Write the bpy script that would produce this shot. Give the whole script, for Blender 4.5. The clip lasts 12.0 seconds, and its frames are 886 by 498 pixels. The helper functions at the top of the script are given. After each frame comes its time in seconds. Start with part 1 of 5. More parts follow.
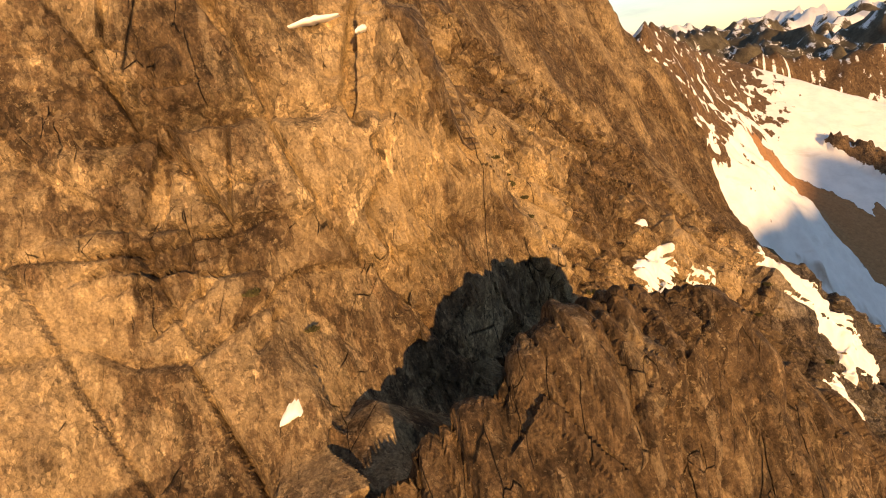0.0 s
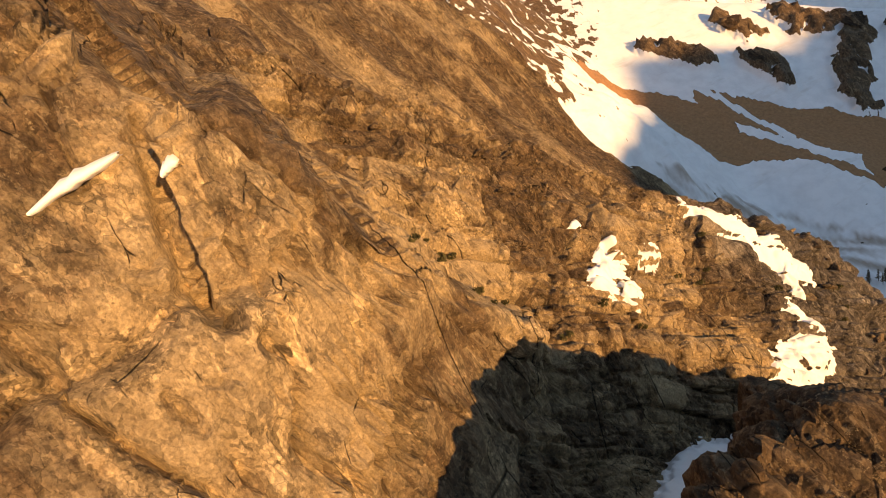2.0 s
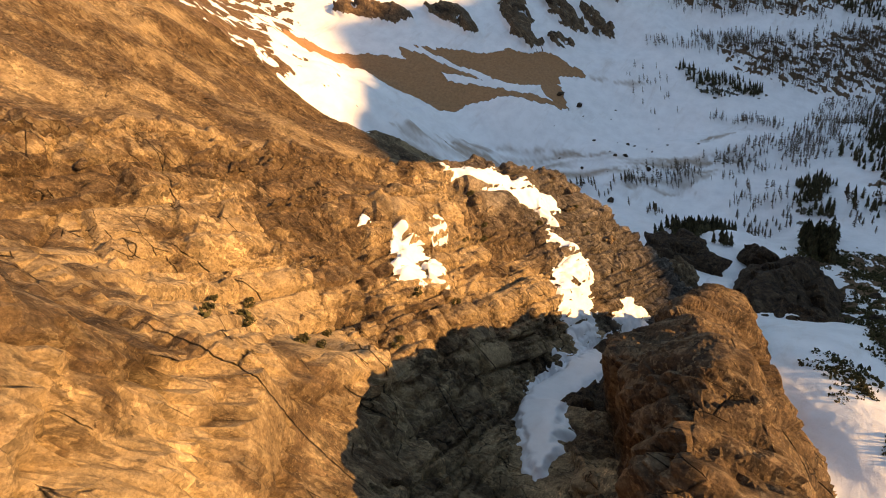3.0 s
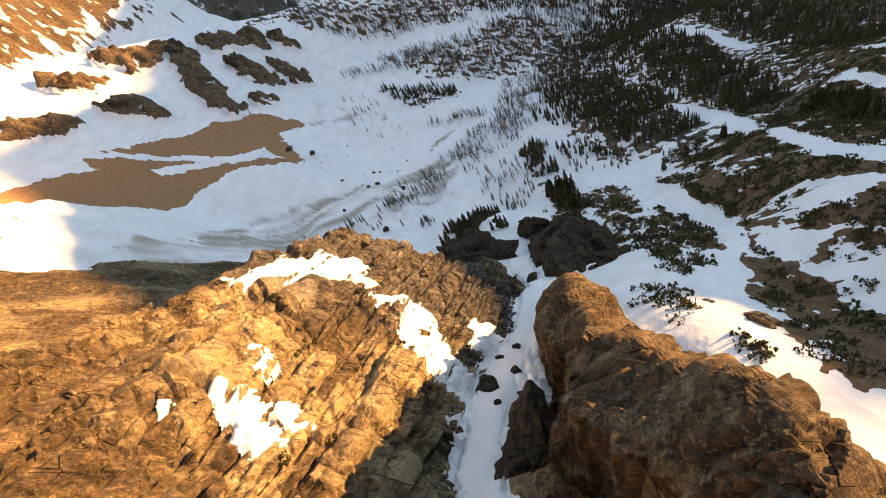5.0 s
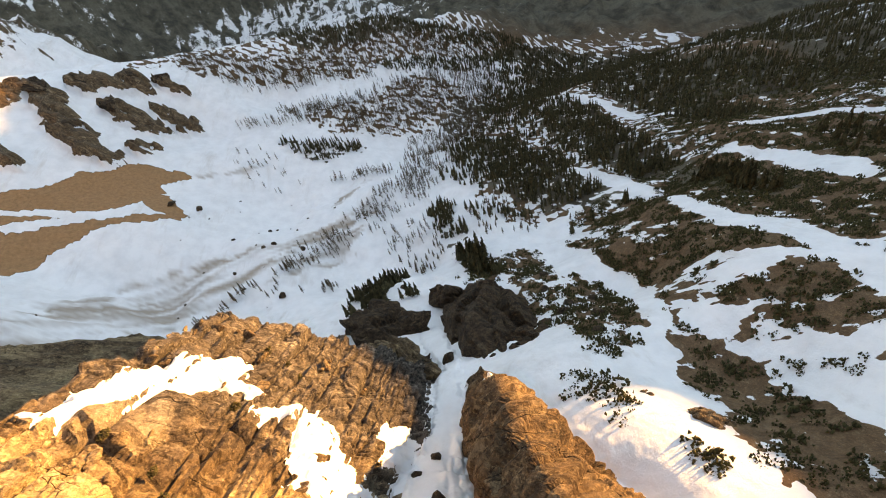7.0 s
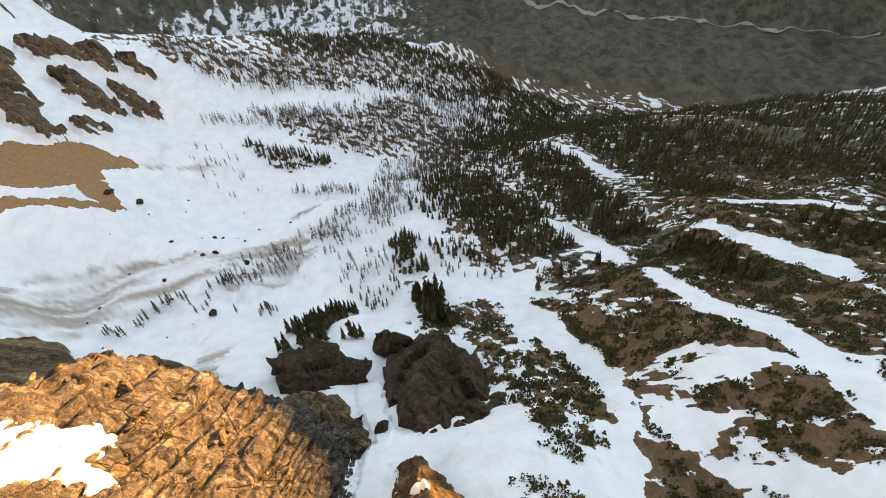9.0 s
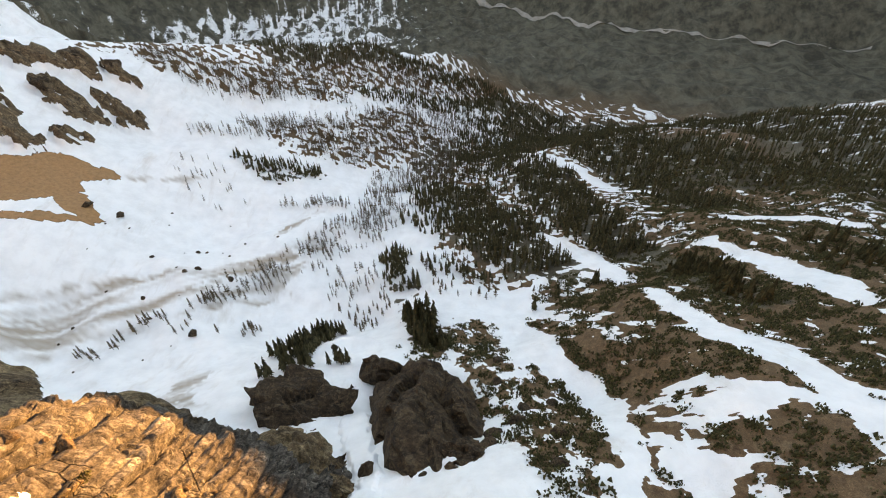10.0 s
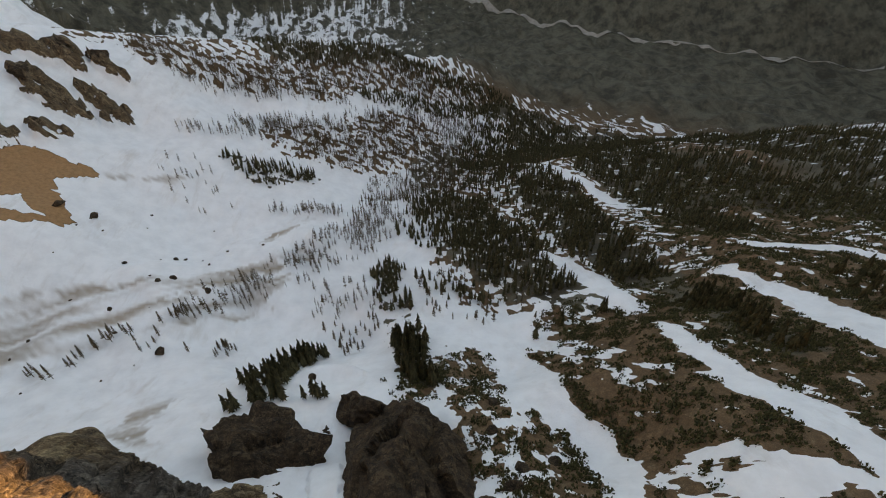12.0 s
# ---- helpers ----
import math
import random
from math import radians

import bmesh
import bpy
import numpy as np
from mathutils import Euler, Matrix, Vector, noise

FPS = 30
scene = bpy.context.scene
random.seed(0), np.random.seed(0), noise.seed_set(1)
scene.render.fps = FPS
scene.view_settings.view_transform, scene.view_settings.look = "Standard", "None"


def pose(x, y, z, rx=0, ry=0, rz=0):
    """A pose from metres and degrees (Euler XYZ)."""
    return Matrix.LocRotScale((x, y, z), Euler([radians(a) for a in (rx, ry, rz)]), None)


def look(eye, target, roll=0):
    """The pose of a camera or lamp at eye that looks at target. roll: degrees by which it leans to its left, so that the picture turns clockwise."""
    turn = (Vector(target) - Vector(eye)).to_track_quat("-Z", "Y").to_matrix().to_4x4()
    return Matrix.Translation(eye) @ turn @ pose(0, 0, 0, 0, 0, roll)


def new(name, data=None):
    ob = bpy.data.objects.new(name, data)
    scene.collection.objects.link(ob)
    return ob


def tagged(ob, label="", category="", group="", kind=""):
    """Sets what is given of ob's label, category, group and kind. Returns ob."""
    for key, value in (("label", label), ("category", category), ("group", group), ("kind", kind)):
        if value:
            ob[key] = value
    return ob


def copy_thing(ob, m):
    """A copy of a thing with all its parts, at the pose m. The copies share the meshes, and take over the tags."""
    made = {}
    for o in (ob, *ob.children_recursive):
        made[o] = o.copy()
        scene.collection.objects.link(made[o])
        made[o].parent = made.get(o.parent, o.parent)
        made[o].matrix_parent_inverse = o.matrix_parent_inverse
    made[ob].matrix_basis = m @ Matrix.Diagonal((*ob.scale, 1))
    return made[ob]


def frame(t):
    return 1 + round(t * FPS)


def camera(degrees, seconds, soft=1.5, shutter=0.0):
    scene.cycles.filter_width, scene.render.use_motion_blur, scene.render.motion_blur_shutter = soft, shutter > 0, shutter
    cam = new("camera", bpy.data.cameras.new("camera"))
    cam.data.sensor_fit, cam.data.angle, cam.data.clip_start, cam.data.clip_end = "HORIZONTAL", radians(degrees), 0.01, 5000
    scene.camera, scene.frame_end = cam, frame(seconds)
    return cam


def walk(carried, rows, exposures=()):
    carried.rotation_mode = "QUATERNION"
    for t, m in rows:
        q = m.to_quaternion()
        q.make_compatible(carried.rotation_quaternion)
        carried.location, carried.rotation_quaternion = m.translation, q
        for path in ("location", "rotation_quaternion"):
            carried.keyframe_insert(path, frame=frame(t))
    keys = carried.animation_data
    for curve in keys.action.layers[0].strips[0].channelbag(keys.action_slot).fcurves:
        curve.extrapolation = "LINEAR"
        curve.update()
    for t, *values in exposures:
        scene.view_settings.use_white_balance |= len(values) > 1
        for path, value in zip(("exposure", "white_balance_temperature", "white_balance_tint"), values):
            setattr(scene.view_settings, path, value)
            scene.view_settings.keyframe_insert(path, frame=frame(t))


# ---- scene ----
cam = camera(80.9, 12.0, soft=1.0)
METRES, EYE, TILT, LEAN, TURN = 130.0, 160.0, -19.3, 7.5, 0.0
ROWS = [
    (0.0, 0.0, 0.0, 0.0, 0.0, 0.0, 0.0),
    (0.5, -0.0043, 0.0437, 0.0269, 1.9, 2.09, -2.88),
    (1.0, -0.0094, 0.0842, 0.0577, 2.81, 2.97, -3.76),
    (1.5, -0.0163, 0.1224, 0.0917, -1.28, 1.65, 3.45),
    (2.0, -0.0195, 0.1676, 0.1271, -14.63, -4.96, 20.2),
    (2.5, -0.019, 0.2048, 0.1547, -31.96, -14.26, 29.19),
    (3.0, -0.0117, 0.2449, 0.177, -47.32, -22.62, 29.94),
    (3.5, 0.0024, 0.2769, 0.1916, -59.98, -28.5, 33.16),
    (5.5, 0.1065, 0.3682, 0.1959, -93.73, -43.49, 37.62),
    (6.0, 0.1424, 0.3785, 0.1864, -96.51, -43.09, 35.0),
    (6.5, 0.18, 0.3845, 0.1748, -98.15, -42.53, 33.12),
    (7.0, 0.217, 0.3864, 0.1629, -98.53, -42.17, 32.2),
    (9.0, 0.3655, 0.3877, 0.107, -96.13, -38.23, 23.26),
    (9.5, 0.4043, 0.3861, 0.0946, -96.44, -37.66, 22.94),
    (10.0, 0.4424, 0.3843, 0.0817, -96.58, -37.36, 22.7),
    (10.5, 0.4801, 0.3823, 0.0691, -96.55, -37.19, 22.48),
    (11.0, 0.5175, 0.3797, 0.0556, -96.01, -36.84, 21.95),
    (11.5, 0.5548, 0.3779, 0.042, -95.49, -36.55, 21.35),
    (12.0, 0.592, 0.3771, 0.0288, -95.29, -36.46, 20.98),
]
EXPOSURES = [(0.0, 0.72, 7500, 10), (1.2, 0.58, 7500, 10), (2.0, 0.8, 7300, 8), (3.5, 1.35, 7500, 8), (5.5, 1.98, 8500, 9), (7.0, 2.18, 9200, 10), (9.0, 2.46, 9800, 10), (11.1, 2.6, 10000, 11), (12.0, 1.76, 10000, 11)]
walk(cam, [(t, pose(0, 0, EYE, TILT, LEAN, TURN) @ pose(METRES * x, METRES * y, METRES * z, 90 + pitch, roll, yaw)) for t, x, y, z, yaw, pitch, roll in ROWS], EXPOSURES)

# ---- light: low evening sun, clear sky ----
TO_SUN = Vector((0.335, -0.92, 0.205)).normalized()
world = bpy.data.worlds.new("sky")
scene.world = world
world.use_nodes = True
wn = world.node_tree.nodes
sky = wn.new("ShaderNodeTexSky")
sky.sky_type, sky.sun_disc = "NISHITA", False
sky.sun_elevation = math.asin(TO_SUN.z)
sky.altitude, sky.dust_density, sky.ozone_density = 900, 0.3, 2.0
sky.sun_rotation = math.atan2(TO_SUN.x, TO_SUN.y)
wl = world.node_tree.links
cloud = wn.new("ShaderNodeTexNoise")
cloud.inputs["Scale"].default_value, cloud.inputs["Detail"].default_value, cloud.inputs["Roughness"].default_value = 2.2, 9, 0.62
stretch = wn.new("ShaderNodeMapping")
stretch.inputs["Scale"].default_value = (1.0, 1.0, 6.0)
wl.new(wn.new("ShaderNodeTexCoord").outputs["Generated"], stretch.inputs["Vector"])
wl.new(stretch.outputs["Vector"], cloud.inputs["Vector"])
veil = wn.new("ShaderNodeValToRGB")
veil.color_ramp.elements[0].position, veil.color_ramp.elements[1].position = 0.48, 0.75
wl.new(cloud.outputs["Fac"], veil.inputs["Fac"])
over = wn.new("ShaderNodeMix")
over.data_type = "RGBA"
over.inputs["B"].default_value = (3.4, 3.5, 3.8, 1)
wl.new(veil.outputs["Color"], over.inputs["Factor"])
wl.new(sky.outputs["Color"], over.inputs["A"])
wl.new(over.outputs["Result"], wn["Background"].inputs["Color"])
wn["Background"].inputs["Strength"].default_value = 0.12
sun_data = bpy.data.lights.new("sun", "SUN")
sun_data.energy, sun_data.angle, sun_data.color = 4.8, radians(0.5), (1.0, 0.59, 0.255)
sun = new("sun", sun_data)
sun.matrix_world = look(TO_SUN * 100, (0, 0, 0))
# ---- relief: noise, landforms and the height of the ground, on a plan in units of half a metre ----
SIZE = 0.5


def mix32(h):
    h = (h ^ (h >> np.uint32(15))) * np.uint32(0x2C1B3C6D)
    h = (h ^ (h >> np.uint32(12))) * np.uint32(0x297A2D39)
    return h ^ (h >> np.uint32(15))


def lattice(ix, iy, seed):
    """A random number from 0 to 1 for each whole-number place."""
    a = ix.astype(np.int64).astype(np.uint32) * np.uint32(374761393)
    b = iy.astype(np.int64).astype(np.uint32) * np.uint32(668265263)
    return mix32(a ^ (b + np.uint32(seed * 7919 + 13))).astype(np.float64) / 4294967295.0


def soft_noise(x, y, seed):
    """Smooth noise from -1 to 1."""
    ix, iy = np.floor(x), np.floor(y)
    fx, fy = x - ix, y - iy
    ux, uy = fx * fx * fx * (fx * (fx * 6 - 15) + 10), fy * fy * fy * (fy * (fy * 6 - 15) + 10)

    def corner(dx, dy):
        ang = lattice(ix + dx, iy + dy, seed) * 6.2832
        return np.cos(ang) * (fx - dx) + np.sin(ang) * (fy - dy)
    low = corner(0, 0) * (1 - ux) + corner(1, 0) * ux
    high = corner(0, 1) * (1 - ux) + corner(1, 1) * ux
    return (low * (1 - uy) + high * uy) * 1.5


def fbm(x, y, octaves, seed, gain=0.5):
    total, amp = 0.0, 1.0
    for i in range(octaves):
        total = total + amp * soft_noise(x, y, seed + i)
        x, y, amp = x * 2.03 + 17.1, y * 2.03 - 9.7, amp * gain
    return total


def ridged(x, y, octaves, seed, gain=0.5):
    total, amp = 0.0, 1.0
    for i in range(octaves):
        total = total + amp * (1 - 2 * np.abs(soft_noise(x, y, seed + i)))
        x, y, amp = x * 2.07 + 5.3, y * 2.07 + 11.9, amp * gain
    return total


def step(a, b, v):
    s = np.clip((v - a) / (b - a), 0, 1)
    return s * s * (3 - 2 * s)


def smax(a, b, k):
    h = np.clip(0.5 + 0.5 * (a - b) / k, 0, 1)
    return b + (a - b) * h + k * h * (1 - h)


def smin(a, b, k):
    return -smax(-a, -b, k)


def along(x, y, way):
    """Nearest place on a line of (x, y, z): distance, signed to the left, and the z there."""
    best, side, height = np.full(x.shape, 1e9), np.zeros(x.shape), np.zeros(x.shape)
    for (ax, ay, az), (bx, by, bz) in zip(way, way[1:]):
        dx, dy = bx - ax, by - ay
        s = np.clip(((x - ax) * dx + (y - ay) * dy) / (dx * dx + dy * dy), 0, 1)
        px, py = x - ax - s * dx, y - ay - s * dy
        d = np.hypot(px, py)
        near = d < best
        best = np.where(near, d, best)
        side = np.where(near, np.sign(dx * py - dy * px), side)
        height = np.where(near, az + s * (bz - az), height)
    return best, side, height


def crest(x, y, way, left, right):
    d, side, z = along(x, y, way)
    return z - d * np.where(side > 0, left, right)


GULLY = [(-20, 86, 258), (0, 98, 240), (20, 115, 224), (62, 146, 189), (103, 146, 156), (135, 143, 123), (156, 137, 105), (210, 133, 67), (262, 148, 28), (330, 160, -22)]
SPUR = [(900, 830, 90), (968, 668, 16), (1055, 520, -38), (1348, 156, -172), (1450, -40, -330)]
SHOULDER = [(236, 659, 330), (290, 760, 335), (380, 860, 300), (440, 920, 280), (599, 1265, 262), (800, 1271, 228), (926, 1180, 237), (1250, 1000, 150)]
FAR_FOOT = [(-2500, -1300, 0), (600, -1350, 0), (1846, -1640, 0), (2290, -717, 0), (2950, -130, 0), (2600, 1500, 0), (2300, 3200, 0)]


def main_face(x, y):
    wall = smax(62 - 0.901 * x + 1.928 * y, 143 - 0.6 * x + 1.256 * y, 14)
    wall = smin(wall, 334 - 2.0 * (x + 15) + 0.15 * (y - 135), 5)
    return smin(wall, 640 - 0.9 * (y - 250), 20)


def pillar(x, y):
    body = smin(26 - 1.534 * x + 2.144 * y, 333 + 0.1 * (y - 130) - 0.25 * (x + 12), 3)
    body = smin(body, 330 + 4.0 * (x + 20 + 0.25 * (y - 133)), 2)
    return smin(body, 334 - 2.2 * (x + 9) + 0.15 * (y - 130), 3)


def east_ridge(x, y):
    w = step(100, 175, x)
    south = (1 - w) * (93 - 0.899 * x + 1.107 * y) + w * (50 - 0.831 * x + 1.338 * y)
    body = smin(south, 182 - 0.92 * (x - 164) - 1.0 * (y - 242), 8)
    return smin(body, 149 - 2.2 * (x - 213) + 0.96 * (y - 208), 12)


def tower(x, y):
    body = smin(203.8 - 0.06 * x + 0.88 * y, 298 - 1.241 * x + 0.381 * y, 3)
    body = smin(body, 280 - 1.0 * (y - 88 - 0.3 * (x - 42)), 2)
    body = smin(body, 228 - 1.0 * (x - 94) - 0.64 * (y - 103 - 0.38 * (x - 94)), 2)
    body = smin(body, 222 - 1.25 * (x - 94) - 1.2 * (y - 106 - 0.11 * (x - 94)), 2)
    body = smin(body, 270 - 12 * (y - 77 - 0.59 * x), 3)
    body = smin(body, 236 - 8 * (y - 113 - 0.1 * (x - 92)) - 1.2 * (x - 92), 2)
    body = smin(body, 205 - 1.05 * (x - 92) + 3.0 * (y - 90 - 0.28 * (x - 92)), 2)
    body = smin(body, 240 - 1.6 * (x - 92) + 1.7 * (y - 104), 4)
    body = smin(body, 134 - 3.0 * (x - 178) - 0.3 * (y - 112), 4)
    body = smin(body, 266 + 6 * (x + 20), 2)
    return smin(body, 267.5 + 0.37 * x, 2)


def north_ridge(x, y):
    low = 265 - 0.95 * (x - 150) + 0.65 * (y - 526)
    high = 300 - 0.9 * (x - 120) + 1.3 * (y - 535)
    body = smin(smax(low, high, 20), 255 - 1.9 * (x - 254) - 0.1 * (y - 535), 12)
    return smin(body, 430 - 0.7 * (x - 100) - 0.9 * (y - 620), 15)


# swells and hollows of the valley ground: x, y, radius, rise
SWELLS = [(150, 5, 40, -20), (180, 85, 45, 12), (270, 10, 36, -27), (240, -50, 45, 11), (345, 50, 45, -19), (365, -70, 45, 14), (460, -230, 110, 24), (550, 445, 90, 40), (520, 325, 70, 21), (650, 190, 110, 26), (815, 470, 70, -38), (950, 370, 70, -38), (430, 190, 60, -25)]


def valley(x, y):
    bench = smax(98 - 0.346 * x - 0.06 * y, 190 - 0.55 * x - 0.056 * y, 30)
    bench = smin(bench, -232 - 0.7 * (x - 1000), 60)
    bench = bench + 16 * fbm(x / 160, y / 160, 3, 5) * step(260, 420, x)
    slope = smin(-228 - 0.048 * x + 0.513 * y, 14 - 0.6 * ((x - 968) * 0.82 + (y - 668) * 0.574) - 0.29 * ((x - 968) * 0.574 - (y - 668) * 0.82), 20)
    bench = bench - 24 * step(300, 420, x) * step(230, 130, y)
    z = smax(bench, slope - 45 * np.exp(-((x - 560) ** 2 + (y - 400) ** 2) / 180 ** 2), 14)
    z = z + 18 * np.exp(-((x - 126) ** 2 + (y - 52) ** 2) / 34 ** 2)
    z = z - 28 * np.exp(-((x - 266) ** 2 + (y - 114) ** 2) / 44 ** 2)
    for sx, sy, reach, rise in SWELLS:
        z = z + rise * np.exp(-((x - sx) ** 2 + (y - sy) ** 2) / reach ** 2)
    z = smax(z, crest(x, y, SPUR, 0.7, 0.42), 30)
    z = smax(z, crest(x, y, SHOULDER, 1.0, 1.25) + 14 * ridged(x / 90, y / 90, 3, 8) - 14, 12)
    z = smax(z, -560 + 8 * fbm(x / 300, y / 300, 2, 9), 60)
    d, side, _ = along(x, y, FAR_FOOT)
    hill = -575 + np.where(side < 0, d * (0.95 + 0.55 * step(2200, 1500, x)), -d)
    rough = ridged(x / 700, y / 700, 5, 21)
    # unseen southern crest: its heights are set to keep sun off the valley
    hill = smin(hill + 60 * rough, 612 + 178 * step(1130, 1450, x) + 130 * step(1620, 1900, x) + 12 * rough, 60)
    z = smax(z, hill, 40)
    out = np.hypot(x - 150, y - 100)
    north = step(1350, 2300, y + 0.25 * x) * step(-0.35, 0.2, (y + 0.1 * x) / np.maximum(out, 1))
    peaks = 40 + 150 * ridged(x / 820 + 3.3, y / 820, 6, 33, 0.52) + 60 * step(2600, 4200, out)
    return z * (1 - north) + north * smax(peaks, z * 0 - 200, 80)


def height(x, y):
    """The ground without its small relief."""
    z = valley(x, y)
    rock = smax(smax(main_face(x, y), pillar(x, y), 2), east_ridge(x, y), 6)
    d, _, g = along(x, y, GULLY)
    rock = smin(rock, g + 2.2 * np.maximum(d - 8, 0) + 6 * np.maximum(d - 22, 0), 3)
    z = smax(z, rock, 8)
    z = smax(z, tower(x, y), 3)
    z = smax(z, north_ridge(x, y), 10)
    return smax(z, g - 0.1 * np.maximum(d - 6, 0) - 300 * step(40, 70, d), 3)
# ---- materials ----
def material(name):
    m = bpy.data.materials.new(name)
    m.use_nodes = True
    return m, m.node_tree.nodes, m.node_tree.links, m.node_tree.nodes["Principled BSDF"]


def noise_node(nodes, links, coord, scale, detail=6, rough=0.6, distort=0.0):
    n = nodes.new("ShaderNodeTexNoise")
    n.inputs["Scale"].default_value, n.inputs["Detail"].default_value = scale, detail
    n.inputs["Roughness"].default_value, n.inputs["Distortion"].default_value = rough, distort
    links.new(coord, n.inputs["Vector"])
    return n.outputs["Fac"]


def ramp(nodes, links, fac, stops):
    r = nodes.new("ShaderNodeValToRGB")
    while len(r.color_ramp.elements) < len(stops):
        r.color_ramp.elements.new(0.5)
    for e, (p, c) in zip(r.color_ramp.elements, stops):
        e.position = p
        e.color = (*c, 1) if isinstance(c, tuple) else (c, c, c, 1)
    links.new(fac, r.inputs["Fac"])
    return r.outputs["Color"]


def blend(nodes, links, fac, a, b, how="MIX"):
    n = nodes.new("ShaderNodeMix")
    n.data_type, n.blend_type = "RGBA", how
    for socket, v in ((n.inputs["Factor"], fac), (n.inputs["A"], a), (n.inputs["B"], b)):
        if isinstance(v, (int, float)):
            socket.default_value = v
        elif isinstance(v, tuple):
            socket.default_value = (*v, 1)
        else:
            links.new(v, socket)
    return n.outputs["Result"]


def calc(nodes, links, op, a, b=None):
    n = nodes.new("ShaderNodeMath")
    n.operation = op
    for socket, v in zip(n.inputs, (a, b)):
        if isinstance(v, (int, float)):
            socket.default_value = v
        elif v is not None:
            links.new(v, socket)
    return n.outputs["Value"]


def spread(nodes, links, coord, sx, sy, sz, turn=(0, 0, 0)):
    n = nodes.new("ShaderNodeMapping")
    n.inputs["Scale"].default_value = (sx, sy, sz)
    n.inputs["Rotation"].default_value = turn
    links.new(coord, n.inputs["Vector"])
    return n.outputs["Vector"]


def place(nodes):
    return nodes.new("ShaderNodeNewGeometry").outputs["Position"]


def relief(nodes, links, bsdf, fac, strength, distance):
    b = nodes.new("ShaderNodeBump")
    b.inputs["Strength"].default_value, b.inputs["Distance"].default_value = strength, distance
    links.new(fac, b.inputs["Height"])
    links.new(b.outputs["Normal"], bsdf.inputs["Normal"])


def voronoi_edge(nodes, links, coord, scale):
    n = nodes.new("ShaderNodeTexVoronoi")
    n.feature = "DISTANCE_TO_EDGE"
    n.inputs["Scale"].default_value = scale
    links.new(coord, n.inputs["Vector"])
    return n.outputs["Distance"]


def voronoi_cell(nodes, links, coord, scale):
    """A random number for each flake of the rock."""
    n = nodes.new("ShaderNodeTexVoronoi")
    n.inputs["Scale"].default_value = scale
    links.new(coord, n.inputs["Vector"])
    part_of = nodes.new("ShaderNodeSeparateColor")
    links.new(n.outputs["Color"], part_of.inputs["Color"])
    return part_of.outputs["Red"]


def warped(nodes, links, coord, scale, amount):
    n = nodes.new("ShaderNodeTexNoise")
    n.inputs["Scale"].default_value, n.inputs["Detail"].default_value = scale, 4
    links.new(coord, n.inputs["Vector"])
    v = nodes.new("ShaderNodeVectorMath")
    v.operation = "SCALE"
    v.inputs["Scale"].default_value = amount
    links.new(n.outputs["Color"], v.inputs[0])
    w = nodes.new("ShaderNodeVectorMath")
    w.operation = "ADD"
    links.new(coord, w.inputs[0])
    links.new(v.outputs["Vector"], w.inputs[1])
    return w.outputs["Vector"]


def attribute(nodes, name):
    n = nodes.new("ShaderNodeAttribute")
    n.attribute_name = name
    return n.outputs["Fac"]


def dipping(nodes, links, coord, across, down):
    """Coordinates that run across and down the slope of the face."""
    join = nodes.new("ShaderNodeCombineXYZ")
    for k, (axis, scale) in enumerate((((0.906, 0.423, 0.0), across), ((0.18, -0.39, -0.9), down), ((-0.38, 0.817, -0.43), across))):
        dot = nodes.new("ShaderNodeVectorMath")
        dot.operation = "DOT_PRODUCT"
        dot.inputs[1].default_value = tuple(scale * c for c in axis)
        links.new(coord, dot.inputs[0])
        links.new(dot.outputs["Value"], join.inputs[k])
    return join.outputs["Vector"]


